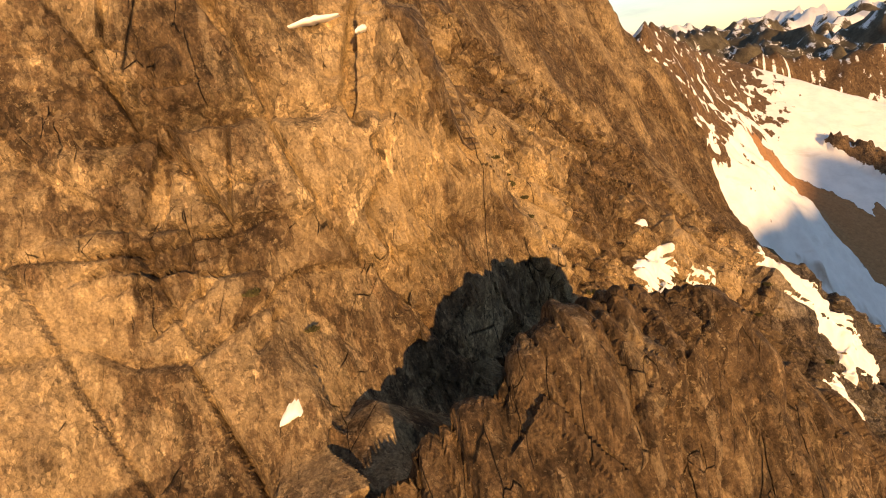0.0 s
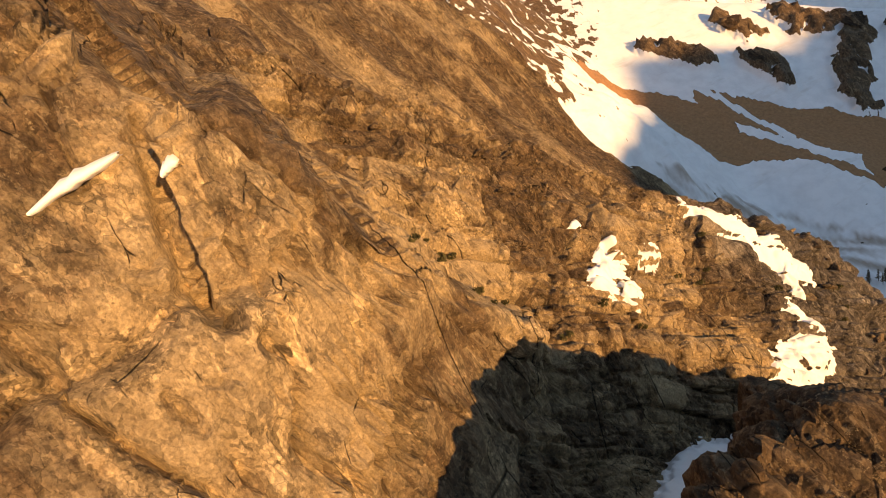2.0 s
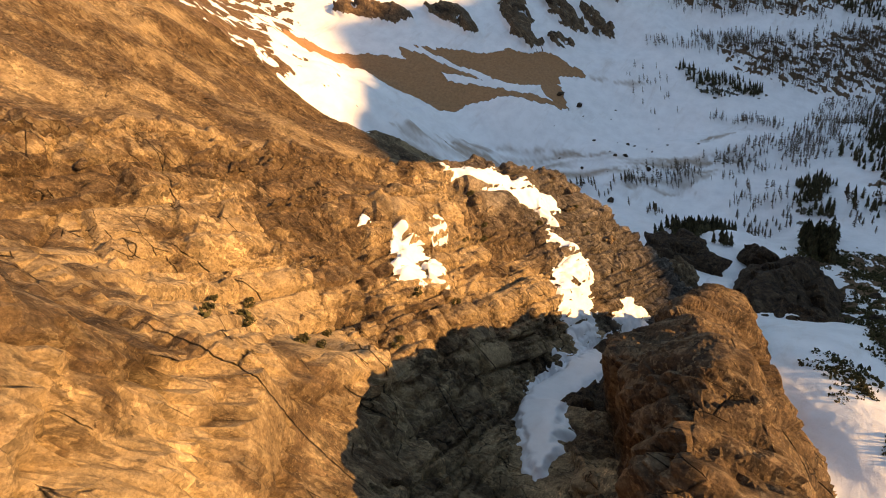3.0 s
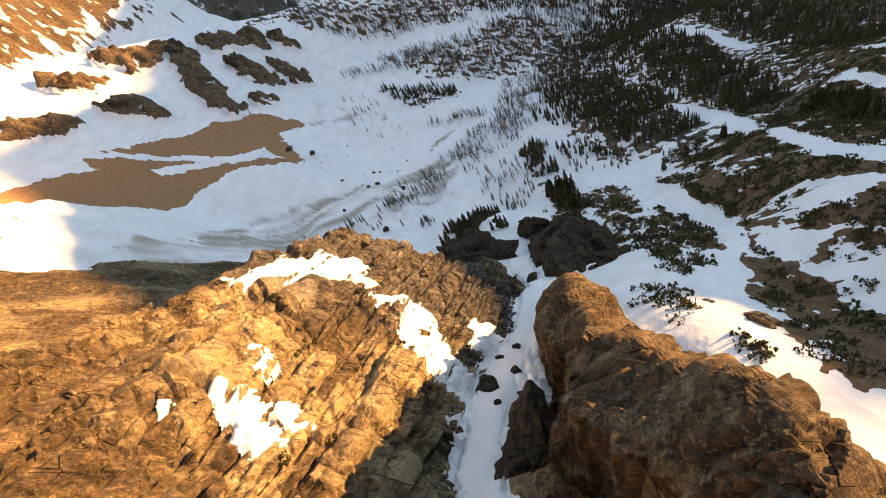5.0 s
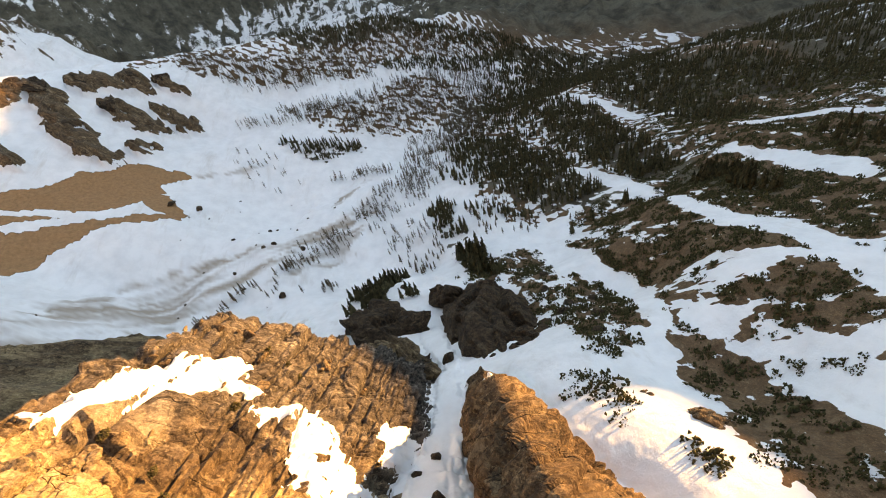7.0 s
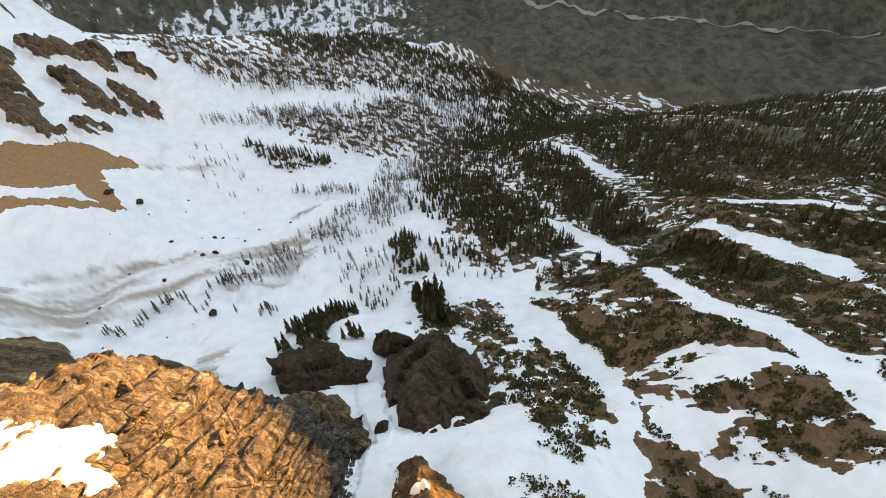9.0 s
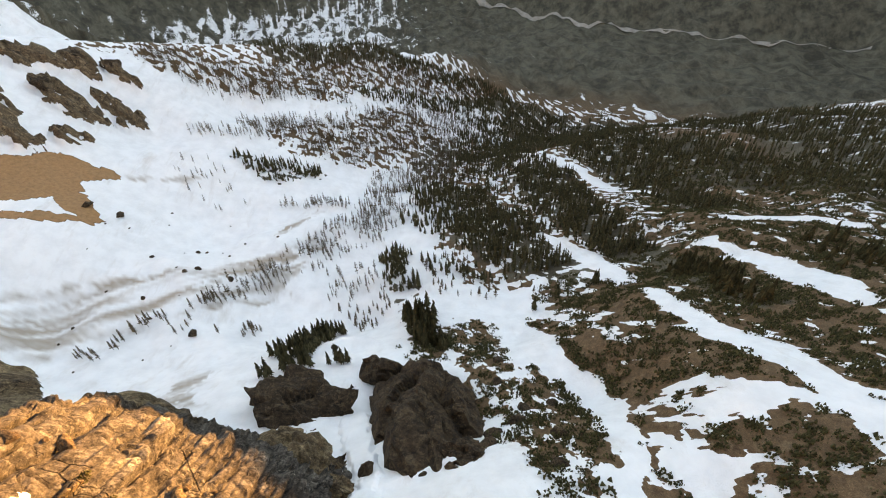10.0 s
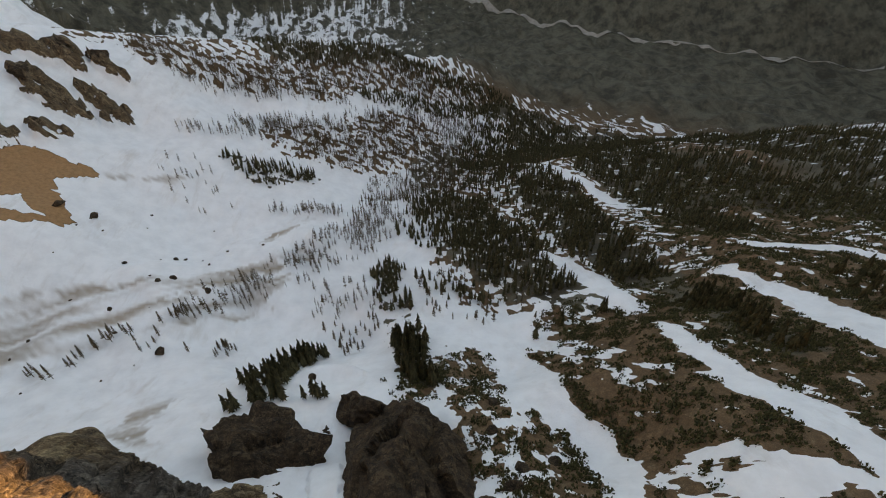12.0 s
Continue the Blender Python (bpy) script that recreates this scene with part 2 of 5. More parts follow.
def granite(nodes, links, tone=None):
    """Warm granite: pale golden breaks under dark brown varnish, streaks down the dip, open cracks, specks of lichen. Returns colour and height."""
    pos = place(nodes)
    bent = warped(nodes, links, pos, 0.3, 1.3)
    broad = noise_node(nodes, links, dipping(nodes, links, bent, 1.0, 0.6), 0.1, 12, 0.68)
    run = noise_node(nodes, links, dipping(nodes, links, bent, 1.0, 0.12), 0.42, 9, 0.66)
    mid = noise_node(nodes, links, dipping(nodes, links, bent, 1.0, 0.6), 0.55, 12, 0.74)
    fine = noise_node(nodes, links, pos, 4.0, 8, 0.75)
    base = ramp(nodes, links, mid, [(0.35, (0.125, 0.084, 0.047)), (0.45, (0.27, 0.19, 0.107)), (0.54, (0.4, 0.293, 0.166)), (0.63, (0.52, 0.395, 0.235))])
    level = calc(nodes, links, "ADD", calc(nodes, links, "MULTIPLY", broad, 0.62), calc(nodes, links, "MULTIPLY", run, 0.38))
    level = calc(nodes, links, "ADD", level, calc(nodes, links, "MULTIPLY", calc(nodes, links, "SUBTRACT", mid, 0.5), 0.16))
    rugged = dipping(nodes, links, warped(nodes, links, pos, 1.4, 0.5), 1.0, 0.45)
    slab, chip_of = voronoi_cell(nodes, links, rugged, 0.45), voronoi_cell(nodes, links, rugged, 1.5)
    level = calc(nodes, links, "ADD", level, calc(nodes, links, "MULTIPLY", calc(nodes, links, "SUBTRACT", slab, 0.5), 0.07))
    level = calc(nodes, links, "ADD", level, calc(nodes, links, "MULTIPLY", calc(nodes, links, "SUBTRACT", chip_of, 0.5), 0.06))
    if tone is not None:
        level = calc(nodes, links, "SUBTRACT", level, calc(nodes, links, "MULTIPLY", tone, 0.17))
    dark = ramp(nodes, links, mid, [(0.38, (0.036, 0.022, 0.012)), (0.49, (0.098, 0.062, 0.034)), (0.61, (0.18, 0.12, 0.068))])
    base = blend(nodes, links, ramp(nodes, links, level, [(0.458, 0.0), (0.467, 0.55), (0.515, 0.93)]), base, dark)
    base = blend(nodes, links, ramp(nodes, links, level, [(0.458, 0.0), (0.464, 0.75), (0.471, 0.0)]), base, (0.38, 0.29, 0.175))
    base = blend(nodes, links, ramp(nodes, links, level, [(0.34, 0.8), (0.39, 0.0)]), base, (0.52, 0.385, 0.22))
    base = blend(nodes, links, ramp(nodes, links, run, [(0.575, 0.0), (0.6, 0.5)]), base, (0.35, 0.265, 0.165))
    base = blend(nodes, links, ramp(nodes, links, run, [(0.38, 0.6), (0.405, 0.0)]), base, (0.065, 0.042, 0.027))
    base = blend(nodes, links, 1.0, base, ramp(nodes, links, fine, [(0.36, 0.66), (0.5, 1.0), (0.64, 1.36)]), "MULTIPLY")
    flake = noise_node(nodes, links, bent, 1.1, 6, 0.62)
    crumb = voronoi_cell(nodes, links, rugged, 4.2)
    patchy = ramp(nodes, links, noise_node(nodes, links, pos, 0.13, 5, 0.6), [(0.4, 0.25), (0.58, 1.0)])
    for piece, stops in ((slab, [(0.0, 0.68), (0.5, 0.98), (1.0, 1.22)]), (chip_of, [(0.0, 0.52), (0.3, 0.9), (0.7, 1.05), (1.0, 1.45)]), (crumb, [(0.0, 0.5), (0.25, 0.9), (0.75, 1.08), (1.0, 1.55)])):
        base = blend(nodes, links, patchy, base, blend(nodes, links, 1.0, base, ramp(nodes, links, piece, stops), "MULTIPLY"))
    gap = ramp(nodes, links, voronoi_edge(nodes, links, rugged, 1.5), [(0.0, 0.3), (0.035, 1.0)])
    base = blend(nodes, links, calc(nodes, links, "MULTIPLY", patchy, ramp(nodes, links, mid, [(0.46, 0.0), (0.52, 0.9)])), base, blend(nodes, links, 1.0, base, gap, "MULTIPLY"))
    cracks = None
    wavy = warped(nodes, links, pos, 0.5, 0.35)
    for scale, down, turn, low, width in ((0.14, 0.22, (0.1, 0.7, 0.2), 0.58, 0.009), (0.28, 0.25, (0.4, 0.55, 0.5), 0.59, 0.012), (0.5, 0.3, (0.2, 0.9, 0.1), 0.61, 0.014)):
        edge = voronoi_edge(nodes, links, spread(nodes, links, wavy, 1.0, 0.35, down, turn), scale)
        split = ramp(nodes, links, edge, [(0.0, 0.1), (0.4 * width, 0.4), (width, 1.0)])
        hold = calc(nodes, links, "ADD", noise_node(nodes, links, spread(nodes, links, pos, 1.0, 1.0, 1.0, turn), scale * 0.4, 3, 0.5), calc(nodes, links, "MULTIPLY", attribute(nodes, "broken"), 0.04))
        hold = ramp(nodes, links, hold, [(low, 0.0), (low + 0.04, 1.0)])
        split = blend(nodes, links, hold, (1.0, 1.0, 1.0), split)
        base = blend(nodes, links, 1.0, base, split, "MULTIPLY")
        cracks = split if cracks is None else blend(nodes, links, 1.0, cracks, split, "MULTIPLY")
    worn = ramp(nodes, links, noise_node(nodes, links, pos, 0.09, 4, 0.6), [(0.45, 0.0), (0.62, 1.0)])
    chip = calc(nodes, links, "MULTIPLY", ramp(nodes, links, flake, [(0.58, 0.0), (0.6, 0.55)]), worn)
    base = blend(nodes, links, chip, base, (0.36, 0.265, 0.155))
    chip = calc(nodes, links, "MULTIPLY", ramp(nodes, links, flake, [(0.38, 0.6), (0.41, 0.0)]), worn)
    base = blend(nodes, links, chip, base, (0.075, 0.048, 0.03))
    lichen = ramp(nodes, links, noise_node(nodes, links, pos, 1.9, 6, 0.82), [(0.585, 0.0), (0.61, 0.85)])
    base = blend(nodes, links, calc(nodes, links, "MULTIPLY", lichen, calc(nodes, links, "MAXIMUM", worn, 0.45)), base, (0.4, 0.315, 0.195))
    shell = noise_node(nodes, links, dipping(nodes, links, warped(nodes, links, pos, 0.8, 0.6), 1.0, 0.5), 0.33, 5, 0.58)
    flaked = calc(nodes, links, "SNAP", shell, 0.045)
    thin = calc(nodes, links, "SNAP", noise_node(nodes, links, rugged, 1.0, 4, 0.6), 0.07)
    h = calc(nodes, links, "ADD", calc(nodes, links, "MULTIPLY", mid, 0.6), calc(nodes, links, "MULTIPLY", fine, 0.1))
    h = calc(nodes, links, "ADD", h, calc(nodes, links, "MULTIPLY", flaked, 3.2))
    h = calc(nodes, links, "ADD", h, calc(nodes, links, "MULTIPLY", thin, 0.7))
    h = calc(nodes, links, "ADD", h, calc(nodes, links, "MULTIPLY", flake, 0.3))
    base = blend(nodes, links, 1.0, base, (0.86, 0.85, 0.84), "MULTIPLY")
    h = calc(nodes, links, "ADD", h, calc(nodes, links, "MULTIPLY", slab, 0.6))
    h = calc(nodes, links, "ADD", h, calc(nodes, links, "MULTIPLY", chip_of, 0.3))
    return base, calc(nodes, links, "ADD", h, calc(nodes, links, "MULTIPLY", cracks, 0.6))


def white_snow(nodes, links):
    pos = place(nodes)
    n = noise_node(nodes, links, pos, 0.12, 9, 0.66)
    dirt = noise_node(nodes, links, spread(nodes, links, pos, 0.05, 0.24, 0.2, (0, 0, 0.5)), 0.5, 8, 0.7)
    white = ramp(nodes, links, n, [(0.3, (0.76, 0.76, 0.77)), (0.6, (0.87, 0.87, 0.88))])
    return blend(nodes, links, ramp(nodes, links, dirt, [(0.56, 0.0), (0.72, 0.28)]), white, (0.42, 0.34, 0.26)), n


def rock_material(name, tone="tone"):
    m, nodes, links, bsdf = material(name)
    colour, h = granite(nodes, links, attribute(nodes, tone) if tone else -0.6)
    # crags: dark brown rock, with the shade they stand in put into the colour
    if not tone:
        colour = blend(nodes, links, 1.0, colour, (0.5, 0.47, 0.46), "MULTIPLY")
    fade = nodes.new("ShaderNodeHueSaturation")
    fade.inputs["Saturation"].default_value, fade.inputs["Value"].default_value = 0.5, 0.85
    links.new(colour, fade.inputs["Color"])
    colour = blend(nodes, links, attribute(nodes, "grey"), colour, fade.outputs["Color"])
    links.new(colour, bsdf.inputs["Base Color"])
    bsdf.inputs["Roughness"].default_value = 0.85
    bsdf.inputs["Specular IOR Level"].default_value = 0.25
    relief(nodes, links, bsdf, h, 1.0, 1.0)
    return m


def snow_material(name):
    m, nodes, links, bsdf = material(name)
    white, n = white_snow(nodes, links)
    links.new(white, bsdf.inputs["Base Color"])
    bsdf.inputs["Roughness"].default_value = 0.6
    relief(nodes, links, bsdf, n, 0.5, 0.4)
    return m


def ground_material(name):
    """Valley ground: old snow where its layer lies, else brown scree, rock, or the dark floor of the forest."""
    m, nodes, links, bsdf = material(name)
    pos = place(nodes)
    n2 = noise_node(nodes, links, pos, 0.5, 8, 0.7)
    n3 = noise_node(nodes, links, pos, 3.0, 6, 0.7)
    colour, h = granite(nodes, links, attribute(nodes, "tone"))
    earth = ramp(nodes, links, n2, [(0.3, (0.075, 0.038, 0.017)), (0.5, (0.14, 0.076, 0.036)), (0.7, (0.205, 0.118, 0.058))])
    earth = blend(nodes, links, 1.0, earth, ramp(nodes, links, n3, [(0.3, 0.65), (0.7, 1.3)]), "MULTIPLY")
    ground = blend(nodes, links, attribute(nodes, "soil"), colour, earth)
    tan = blend(nodes, links, 1.0, (0.36, 0.192, 0.088), ramp(nodes, links, n2, [(0.3, 0.7), (0.7, 1.2)]), "MULTIPLY")
    ground = blend(nodes, links, ramp(nodes, links, attribute(nodes, "soil"), [(0.62, 0.0), (0.78, 1.0)]), ground, tan)
    # forest floor colour, lightened and greyed to stand in for distant haze
    duff = ramp(nodes, links, n3, [(0.35, (0.045, 0.044, 0.032)), (0.65, (0.125, 0.113, 0.08))])
    stand = noise_node(nodes, links, pos, 0.045, 9, 0.72)
    duff = blend(nodes, links, 1.0, duff, ramp(nodes, links, stand, [(0.4, 0.5), (0.58, 1.4)]), "MULTIPLY")
    ground = blend(nodes, links, attribute(nodes, "wood_and_shade"), ground, duff)
    white, _ = white_snow(nodes, links)
    stain = blend(nodes, links, attribute(nodes, "stain"), white, (0.3, 0.22, 0.15))
    cover = calc(nodes, links, "ADD", attribute(nodes, "snow"), calc(nodes, links, "MULTIPLY", calc(nodes, links, "SUBTRACT", n2, 0.5), 0.6))
    cover = calc(nodes, links, "ADD", cover, calc(nodes, links, "MULTIPLY", calc(nodes, links, "SUBTRACT", stand, 0.5), calc(nodes, links, "MULTIPLY", attribute(nodes, "wood_and_shade"), 1.1)))
    cover = ramp(nodes, links, cover, [(0.48, 0.0), (0.52, 1.0)])
    links.new(blend(nodes, links, cover, ground, stain), bsdf.inputs["Base Color"])
    bsdf.inputs["Roughness"].default_value = 0.75
    bsdf.inputs["Specular IOR Level"].default_value = 0.25
    relief(nodes, links, bsdf, calc(nodes, links, "ADD", calc(nodes, links, "MULTIPLY", n2, 0.6), calc(nodes, links, "MULTIPLY", n3, 0.2)), 0.7, 0.6)
    return m


def leaf_material(name, dark, light):
    m, nodes, links, bsdf = material(name)
    n = noise_node(nodes, links, place(nodes), 1.1, 4, 0.7)
    shade = nodes.new("ShaderNodeNewGeometry").outputs["Random Per Island"]
    c = ramp(nodes, links, n, [(0.35, dark), (0.65, light)])
    links.new(blend(nodes, links, 1.0, c, ramp(nodes, links, shade, [(0.0, 0.65), (1.0, 1.35)]), "MULTIPLY"), bsdf.inputs["Base Color"])
    bsdf.inputs["Roughness"].default_value = 0.9
    bsdf.inputs["Specular IOR Level"].default_value = 0.15
    return m


ROCK = rock_material("granite")
SHADED_DARK_ROCK = rock_material("shaded_dark_granite", "")
SNOW = snow_material("old_snow")
GROUND = ground_material("valley_ground")
# needles: warm haze over the forest is mixed into their green
NEEDLES = leaf_material("fir_needles", (0.036, 0.034, 0.017), (0.1, 0.082, 0.04))
LARCH = leaf_material("bare_larch_twigs", (0.065, 0.046, 0.028), (0.15, 0.108, 0.064))
BARK = leaf_material("conifer_bark", (0.05, 0.036, 0.025), (0.12, 0.09, 0.065))
SCRUB = leaf_material("alpine_scrub", (0.032, 0.032, 0.014), (0.1, 0.085, 0.036))
# ---- the land: one continuous sheet, cut into its named pieces ----
def spaced(stops):
    """Coordinates from (start, spacing) pairs; the spacing glides from stop to stop."""
    out = [stops[0][0]]
    places, gaps = [s[0] for s in stops], [s[1] for s in stops]
    while out[-1] < places[-1]:
        out.append(out[-1] + float(np.interp(out[-1], places, gaps)))
    return np.array(out)


GX = spaced([(-3000, 200), (-400, 30), (-130, 4), (-96, 0.6), (215, 0.55), (260, 1.6), (420, 4), (1100, 6), (1600, 20), (2600, 45), (4700, 90)])
GY = spaced([(-3200, 120), (-1000, 30), (-300, 6), (-40, 3), (45, 0.52), (70, 0.42), (150, 0.44), (190, 0.55), (240, 0.6), (300, 1.6), (380, 4), (800, 6), (1300, 15), (2400, 45), (4700, 70)])
X, Y = np.meshgrid(GX, GY)


def rock_share(x, y):
    """1 on bare rock forms near by, 0 on the valley ground."""
    rock = smax(smax(main_face(x, y), pillar(x, y), 2), east_ridge(x, y), 6)
    rock = smax(smax(rock, tower(x, y), 3), north_ridge(x, y), 10)
    return step(-2, 4, rock - valley(x, y))


Z = height(X, Y)
BARE = rock_share(X, Y)
# blocks and joints, pushed out along the slope
gy, gx = np.gradient(Z, GY, GX)
length = np.sqrt(1 + gx * gx + gy * gy)
nx, ny, nz = -gx / length, -gy / length, 1 / length
def slabs(u, v, sizes, seed):
    """Jointed slabs: long courses cut by cross joints. Each slab stands out or back, leans a little, and is parted from the next by an open joint.
    sizes: length, breadth, how far slabs stand out, lean, joint depth, skew, and the share of the rock that is broken so. Returns the relief and the slabs' own tone."""
    total, shade = np.zeros(u.shape), np.zeros(u.shape)
    for n, (long, wide, proud, lean, joint, skew, share) in enumerate(sizes):
        k = seed + 17 * n
        bu = u + skew * v + 0.16 * long * fbm(u / (2.2 * long), v / (2.2 * long), 3, k + 1)
        bv = v + 0.28 * wide * fbm(u / (1.8 * long), v / (1.8 * long), 4, k + 5)
        cv = bv / wide
        cv = cv + 0.32 * np.sin(cv * 2.1 + 1.3 * k)
        row = np.floor(cv)
        cu = bu / long * (0.7 + 0.7 * lattice(row, row * 0 + 3, k)) + 7 * lattice(row, row * 0, k)
        cu = cu + 0.3 * np.sin(cu * 2.3 + row)
        col = np.floor(cu)
        fu, fv = cu - col, cv - row
        edge = np.minimum(np.minimum(fu, 1 - fu) * long, np.minimum(fv, 1 - fv) * wide)
        a, b, c = lattice(row, col, k + 2) - 0.5, lattice(row, col, k + 3) - 0.5, lattice(row, col, k + 4) - 0.5
        rise = np.clip(edge / max(1.2, 0.42 * proud), 0, 1)
        here = 1.0 if share >= 1 else step(-0.08, 0.12, soft_noise(u / 37 + k, v / 37, k + 9) + 1.6 * (share - 0.5))
        total = total + here * (rise * (proud * a + lean * (long * b * (fu - 0.5) + 1.6 * wide * c * (fv - 0.5))) - joint * (1 - rise) ** 2)
        shade = shade + here * a / (n + 1)
    return total, shade


def facets(u, v, sizes, seed):
    """Chiselled rock: the upper hull of many leaning planes, so that flat faces meet in sharp arrises and creases.
    sizes: length, breadth, how far faces stand out, lean. Returns the relief and the faces' own tone."""
    total, shade = np.zeros(u.shape), np.zeros(u.shape)
    for n, (long, wide, proud, lean) in enumerate(sizes):
        k = seed + 23 * n
        cu = u / long + 0.12 * fbm(u / long, v / long, 2, k + 7)
        cv = v / wide + 0.12 * fbm(u / long, v / long, 2, k + 8)
        iu, iv = np.floor(cu), np.floor(cv)
        best, tint = np.full(u.shape, -1e9), np.zeros(u.shape)
        for du in (-1, 0, 1):
            for dv in (-1, 0, 1):
                ku, kv = iu + du, iv + dv
                pu, pv = cu - ku - lattice(ku, kv, k), cv - kv - lattice(ku, kv, k + 1)
                a, b, c = lattice(ku, kv, k + 2) - 0.5, lattice(ku, kv, k + 3) - 0.5, lattice(ku, kv, k + 4) - 0.5
                f = 2 * proud * a + 2 * lean * (b * pu * long + c * pv * wide) - 1.1 * proud * (pu * pu + pv * pv)
                win = f > best
                best, tint = np.where(win, f, best), np.where(win, lattice(ku, kv, k + 5) - 0.5, tint)
        total = total + best - best.mean()
        shade = shade + tint / (n + 1)
    return total, shade


U, V = 0.86 * X + 0.5 * Y, Z * 0.9 + 0.35 * (0.5 * X - 0.86 * Y)
broad = 1.6 * fbm(U / 42, V / 55, 2, 41)
calm = (1 - 0.65 * step(-62, -74, X)) - 0.5 * np.exp(-((X + 8) / 12) ** 2 - ((Z - 295) / 22) ** 2)
face_blocks, face_tone = slabs(U, V, ((34, 19, 4.6, 0.24, 2.8, 0.55, 1.0), (15, 8, 2.6, 0.3, 1.9, -0.4, 0.55), (7, 3.6, 1.5, 0.3, 1.1, 0.3, 0.5)), 10)
P, Q = 0.8 * X - 0.25 * Y - 0.5 * Z, 0.45 * X + 0.55 * Z + 0.5 * Y
ridge_blocks, ridge_tone = slabs(P, Q, ((30, 12, 4.2, 0.26, 3.2, 0.3, 1.0), (13, 6, 2.8, 0.34, 2.4, -0.3, 0.75), (6, 3.2, 1.6, 0.34, 1.3, 0.5, 0.7)), 130)
tower_mask = step(-3, 3, tower(X, Y) - np.maximum(main_face(X, Y), east_ridge(X, Y)))
tower_blocks, tower_tone = slabs(Z * 0.9 - 0.4 * Y, 0.95 * X + 0.3 * Y, ((34, 13, 6.0, 0.26, 4.2, 0.35, 1.0), (15, 6.5, 4.2, 0.36, 3.2, -0.3, 0.85), (7, 3.4, 1.9, 0.34, 1.8, 0.3, 0.75)), 250)
slide = step(2, 22, X + 0.25 * (Y - 150))
# chiselled faces near the camera's way: along the dip of the cliff, down the slabs of the ridge, across the tower's slab
CUT, CUT_TONE = np.zeros(X.shape), np.zeros(X.shape)
close = (Y > 40) & (Y < 265) & (X > -110) & (X < 250) & (BARE > 0.2)
for here, along_u, along_v, sizes, seed in (((1 - slide) * (1 - tower_mask), 0.8 * U - 0.6 * V, 0.6 * U + 0.8 * V, ((36, 13, 1.6, 0.22), (14, 5.5, 0.8, 0.26)), 610),
                                            (slide * (1 - tower_mask), P, Q, ((28, 10, 2.0, 0.26), (10, 4.2, 1.2, 0.34)), 710),
                                            (tower_mask, 0.6 * X - 0.8 * Y, 0.8 * X + 0.6 * Y + 0.35 * Z, ((40, 11, 2.0, 0.24), (13, 5, 1.2, 0.32)), 810)):
    spots = close & (here > 0.01)
    cut, cut_tone = facets(along_u[spots], along_v[spots], sizes, seed)
    CUT[spots] += here[spots] * cut
    CUT_TONE[spots] += here[spots] * cut_tone
remote = step(236, 262, Y)
far_blocks = 9 * ridged(U / 70, V / 110, 3, 371, 0.55) - 5 + 3.5 * fbm(U / 20, V / 34, 2, 375) * step(420, 330, Y)
far_tone = 0.8 * fbm(U / 40, V / 90, 3, 377)
push = remote * far_blocks + (1 - remote) * (calm * 0.9 * (face_blocks * (1 - slide) + ridge_blocks * slide) * (1 - tower_mask) + 0.45 * tower_blocks * tower_mask + (0.7 - 0.15 * tower_mask) * (0.4 + 0.6 * calm) * CUT) + broad
grit = step(-0.35, 0.45, fbm(U / 24, V / 24, 3, 97))
push = push + (0.1 + 0.32 * grit) * fbm(U / 2.6, V / 1.9, 3, 95, 0.6) * (1 - remote)
# the long open cracks of the face, the tower's slab and the ridge: lines of (x, y, z), half width, depth
CRACKS = [([(-19, 135, 337), (-21, 128, 326), (-22, 122, 317), (-20, 119, 311)], 1.3, 4.5), ([(-16, 125, 319), (-14, 124, 313), (-18, 118, 306), (-15, 118, 302), (-19, 115, 293), (-21, 113, 289), (-16, 114, 281), (-11, 116, 272)], 0.8, 2.6),
          ([(-51, 122, 341), (-47, 120, 335), (-44, 119, 328), (-42, 117, 324)], 0.9, 2.0), ([(-39, 106, 303), (-44, 104, 304), (-49, 100, 302)], 0.7, 1.6), ([(-44, 98, 294), (-47, 93, 289), (-52, 89, 286), (-58, 83, 282)], 0.8, 1.6)]
CRACKS += [([(-66, 106, 326), (-60, 105, 318), (-55, 103, 311), (-50, 101, 304)], 0.8, 1.6), ([(-29, 99, 281), (-32, 96, 280), (-37, 92, 279), (-41, 86, 275)], 0.8, 1.8), ([(-8, 124, 291), (-10, 121, 286), (-9, 121, 276)], 0.7, 1.8),
           ([(10, 141, 286), (7, 139, 297), (3, 137, 303), (-3, 132, 310)], 0.9, 2.0), ([(-25, 108, 288), (-28, 112, 305), (-32, 116, 313)], 0.7, 1.5)]
CRACKS += [([(17, 78, 276), (19, 73, 271), (23, 68, 265), (30, 61, 258)], 0.7, 2.4), ([(29, 78, 274), (34, 75, 271), (37, 71, 266), (46, 73, 255)], 0.8, 2.2), ([(22, 79, 277), (25, 76, 273), (29, 71, 267), (31, 68, 264)], 0.6, 1.8), ([(39, 71, 263), (36, 67, 261), (34, 64, 258)], 0.6, 1.6)]
CRACKS += [([(109, 187, 202), (103, 175, 194), (99, 168, 180), (96, 162, 170)], 0.9, 2.4), ([(101, 175, 194), (93, 171, 193), (91, 165, 182)], 0.8, 2.0), ([(107, 216, 237), (111, 209, 227), (100, 202, 228)], 0.8, 2.0), ([(125, 206, 213), (132, 199, 200), (127, 190, 192), (137, 180, 175)], 0.8, 1.8), ([(162, 177, 154), (171, 161, 126), (168, 147, 107)], 0.8, 1.8)]
core = np.ix_((GY > 40) & (GY < 240), (GX > -85) & (GX < 200))
kx, ky, kz = X[core], Y[core], Z[core]
wob = fbm(kx / 3, kz / 3, 3, 147)
dent = np.zeros(kx.shape)
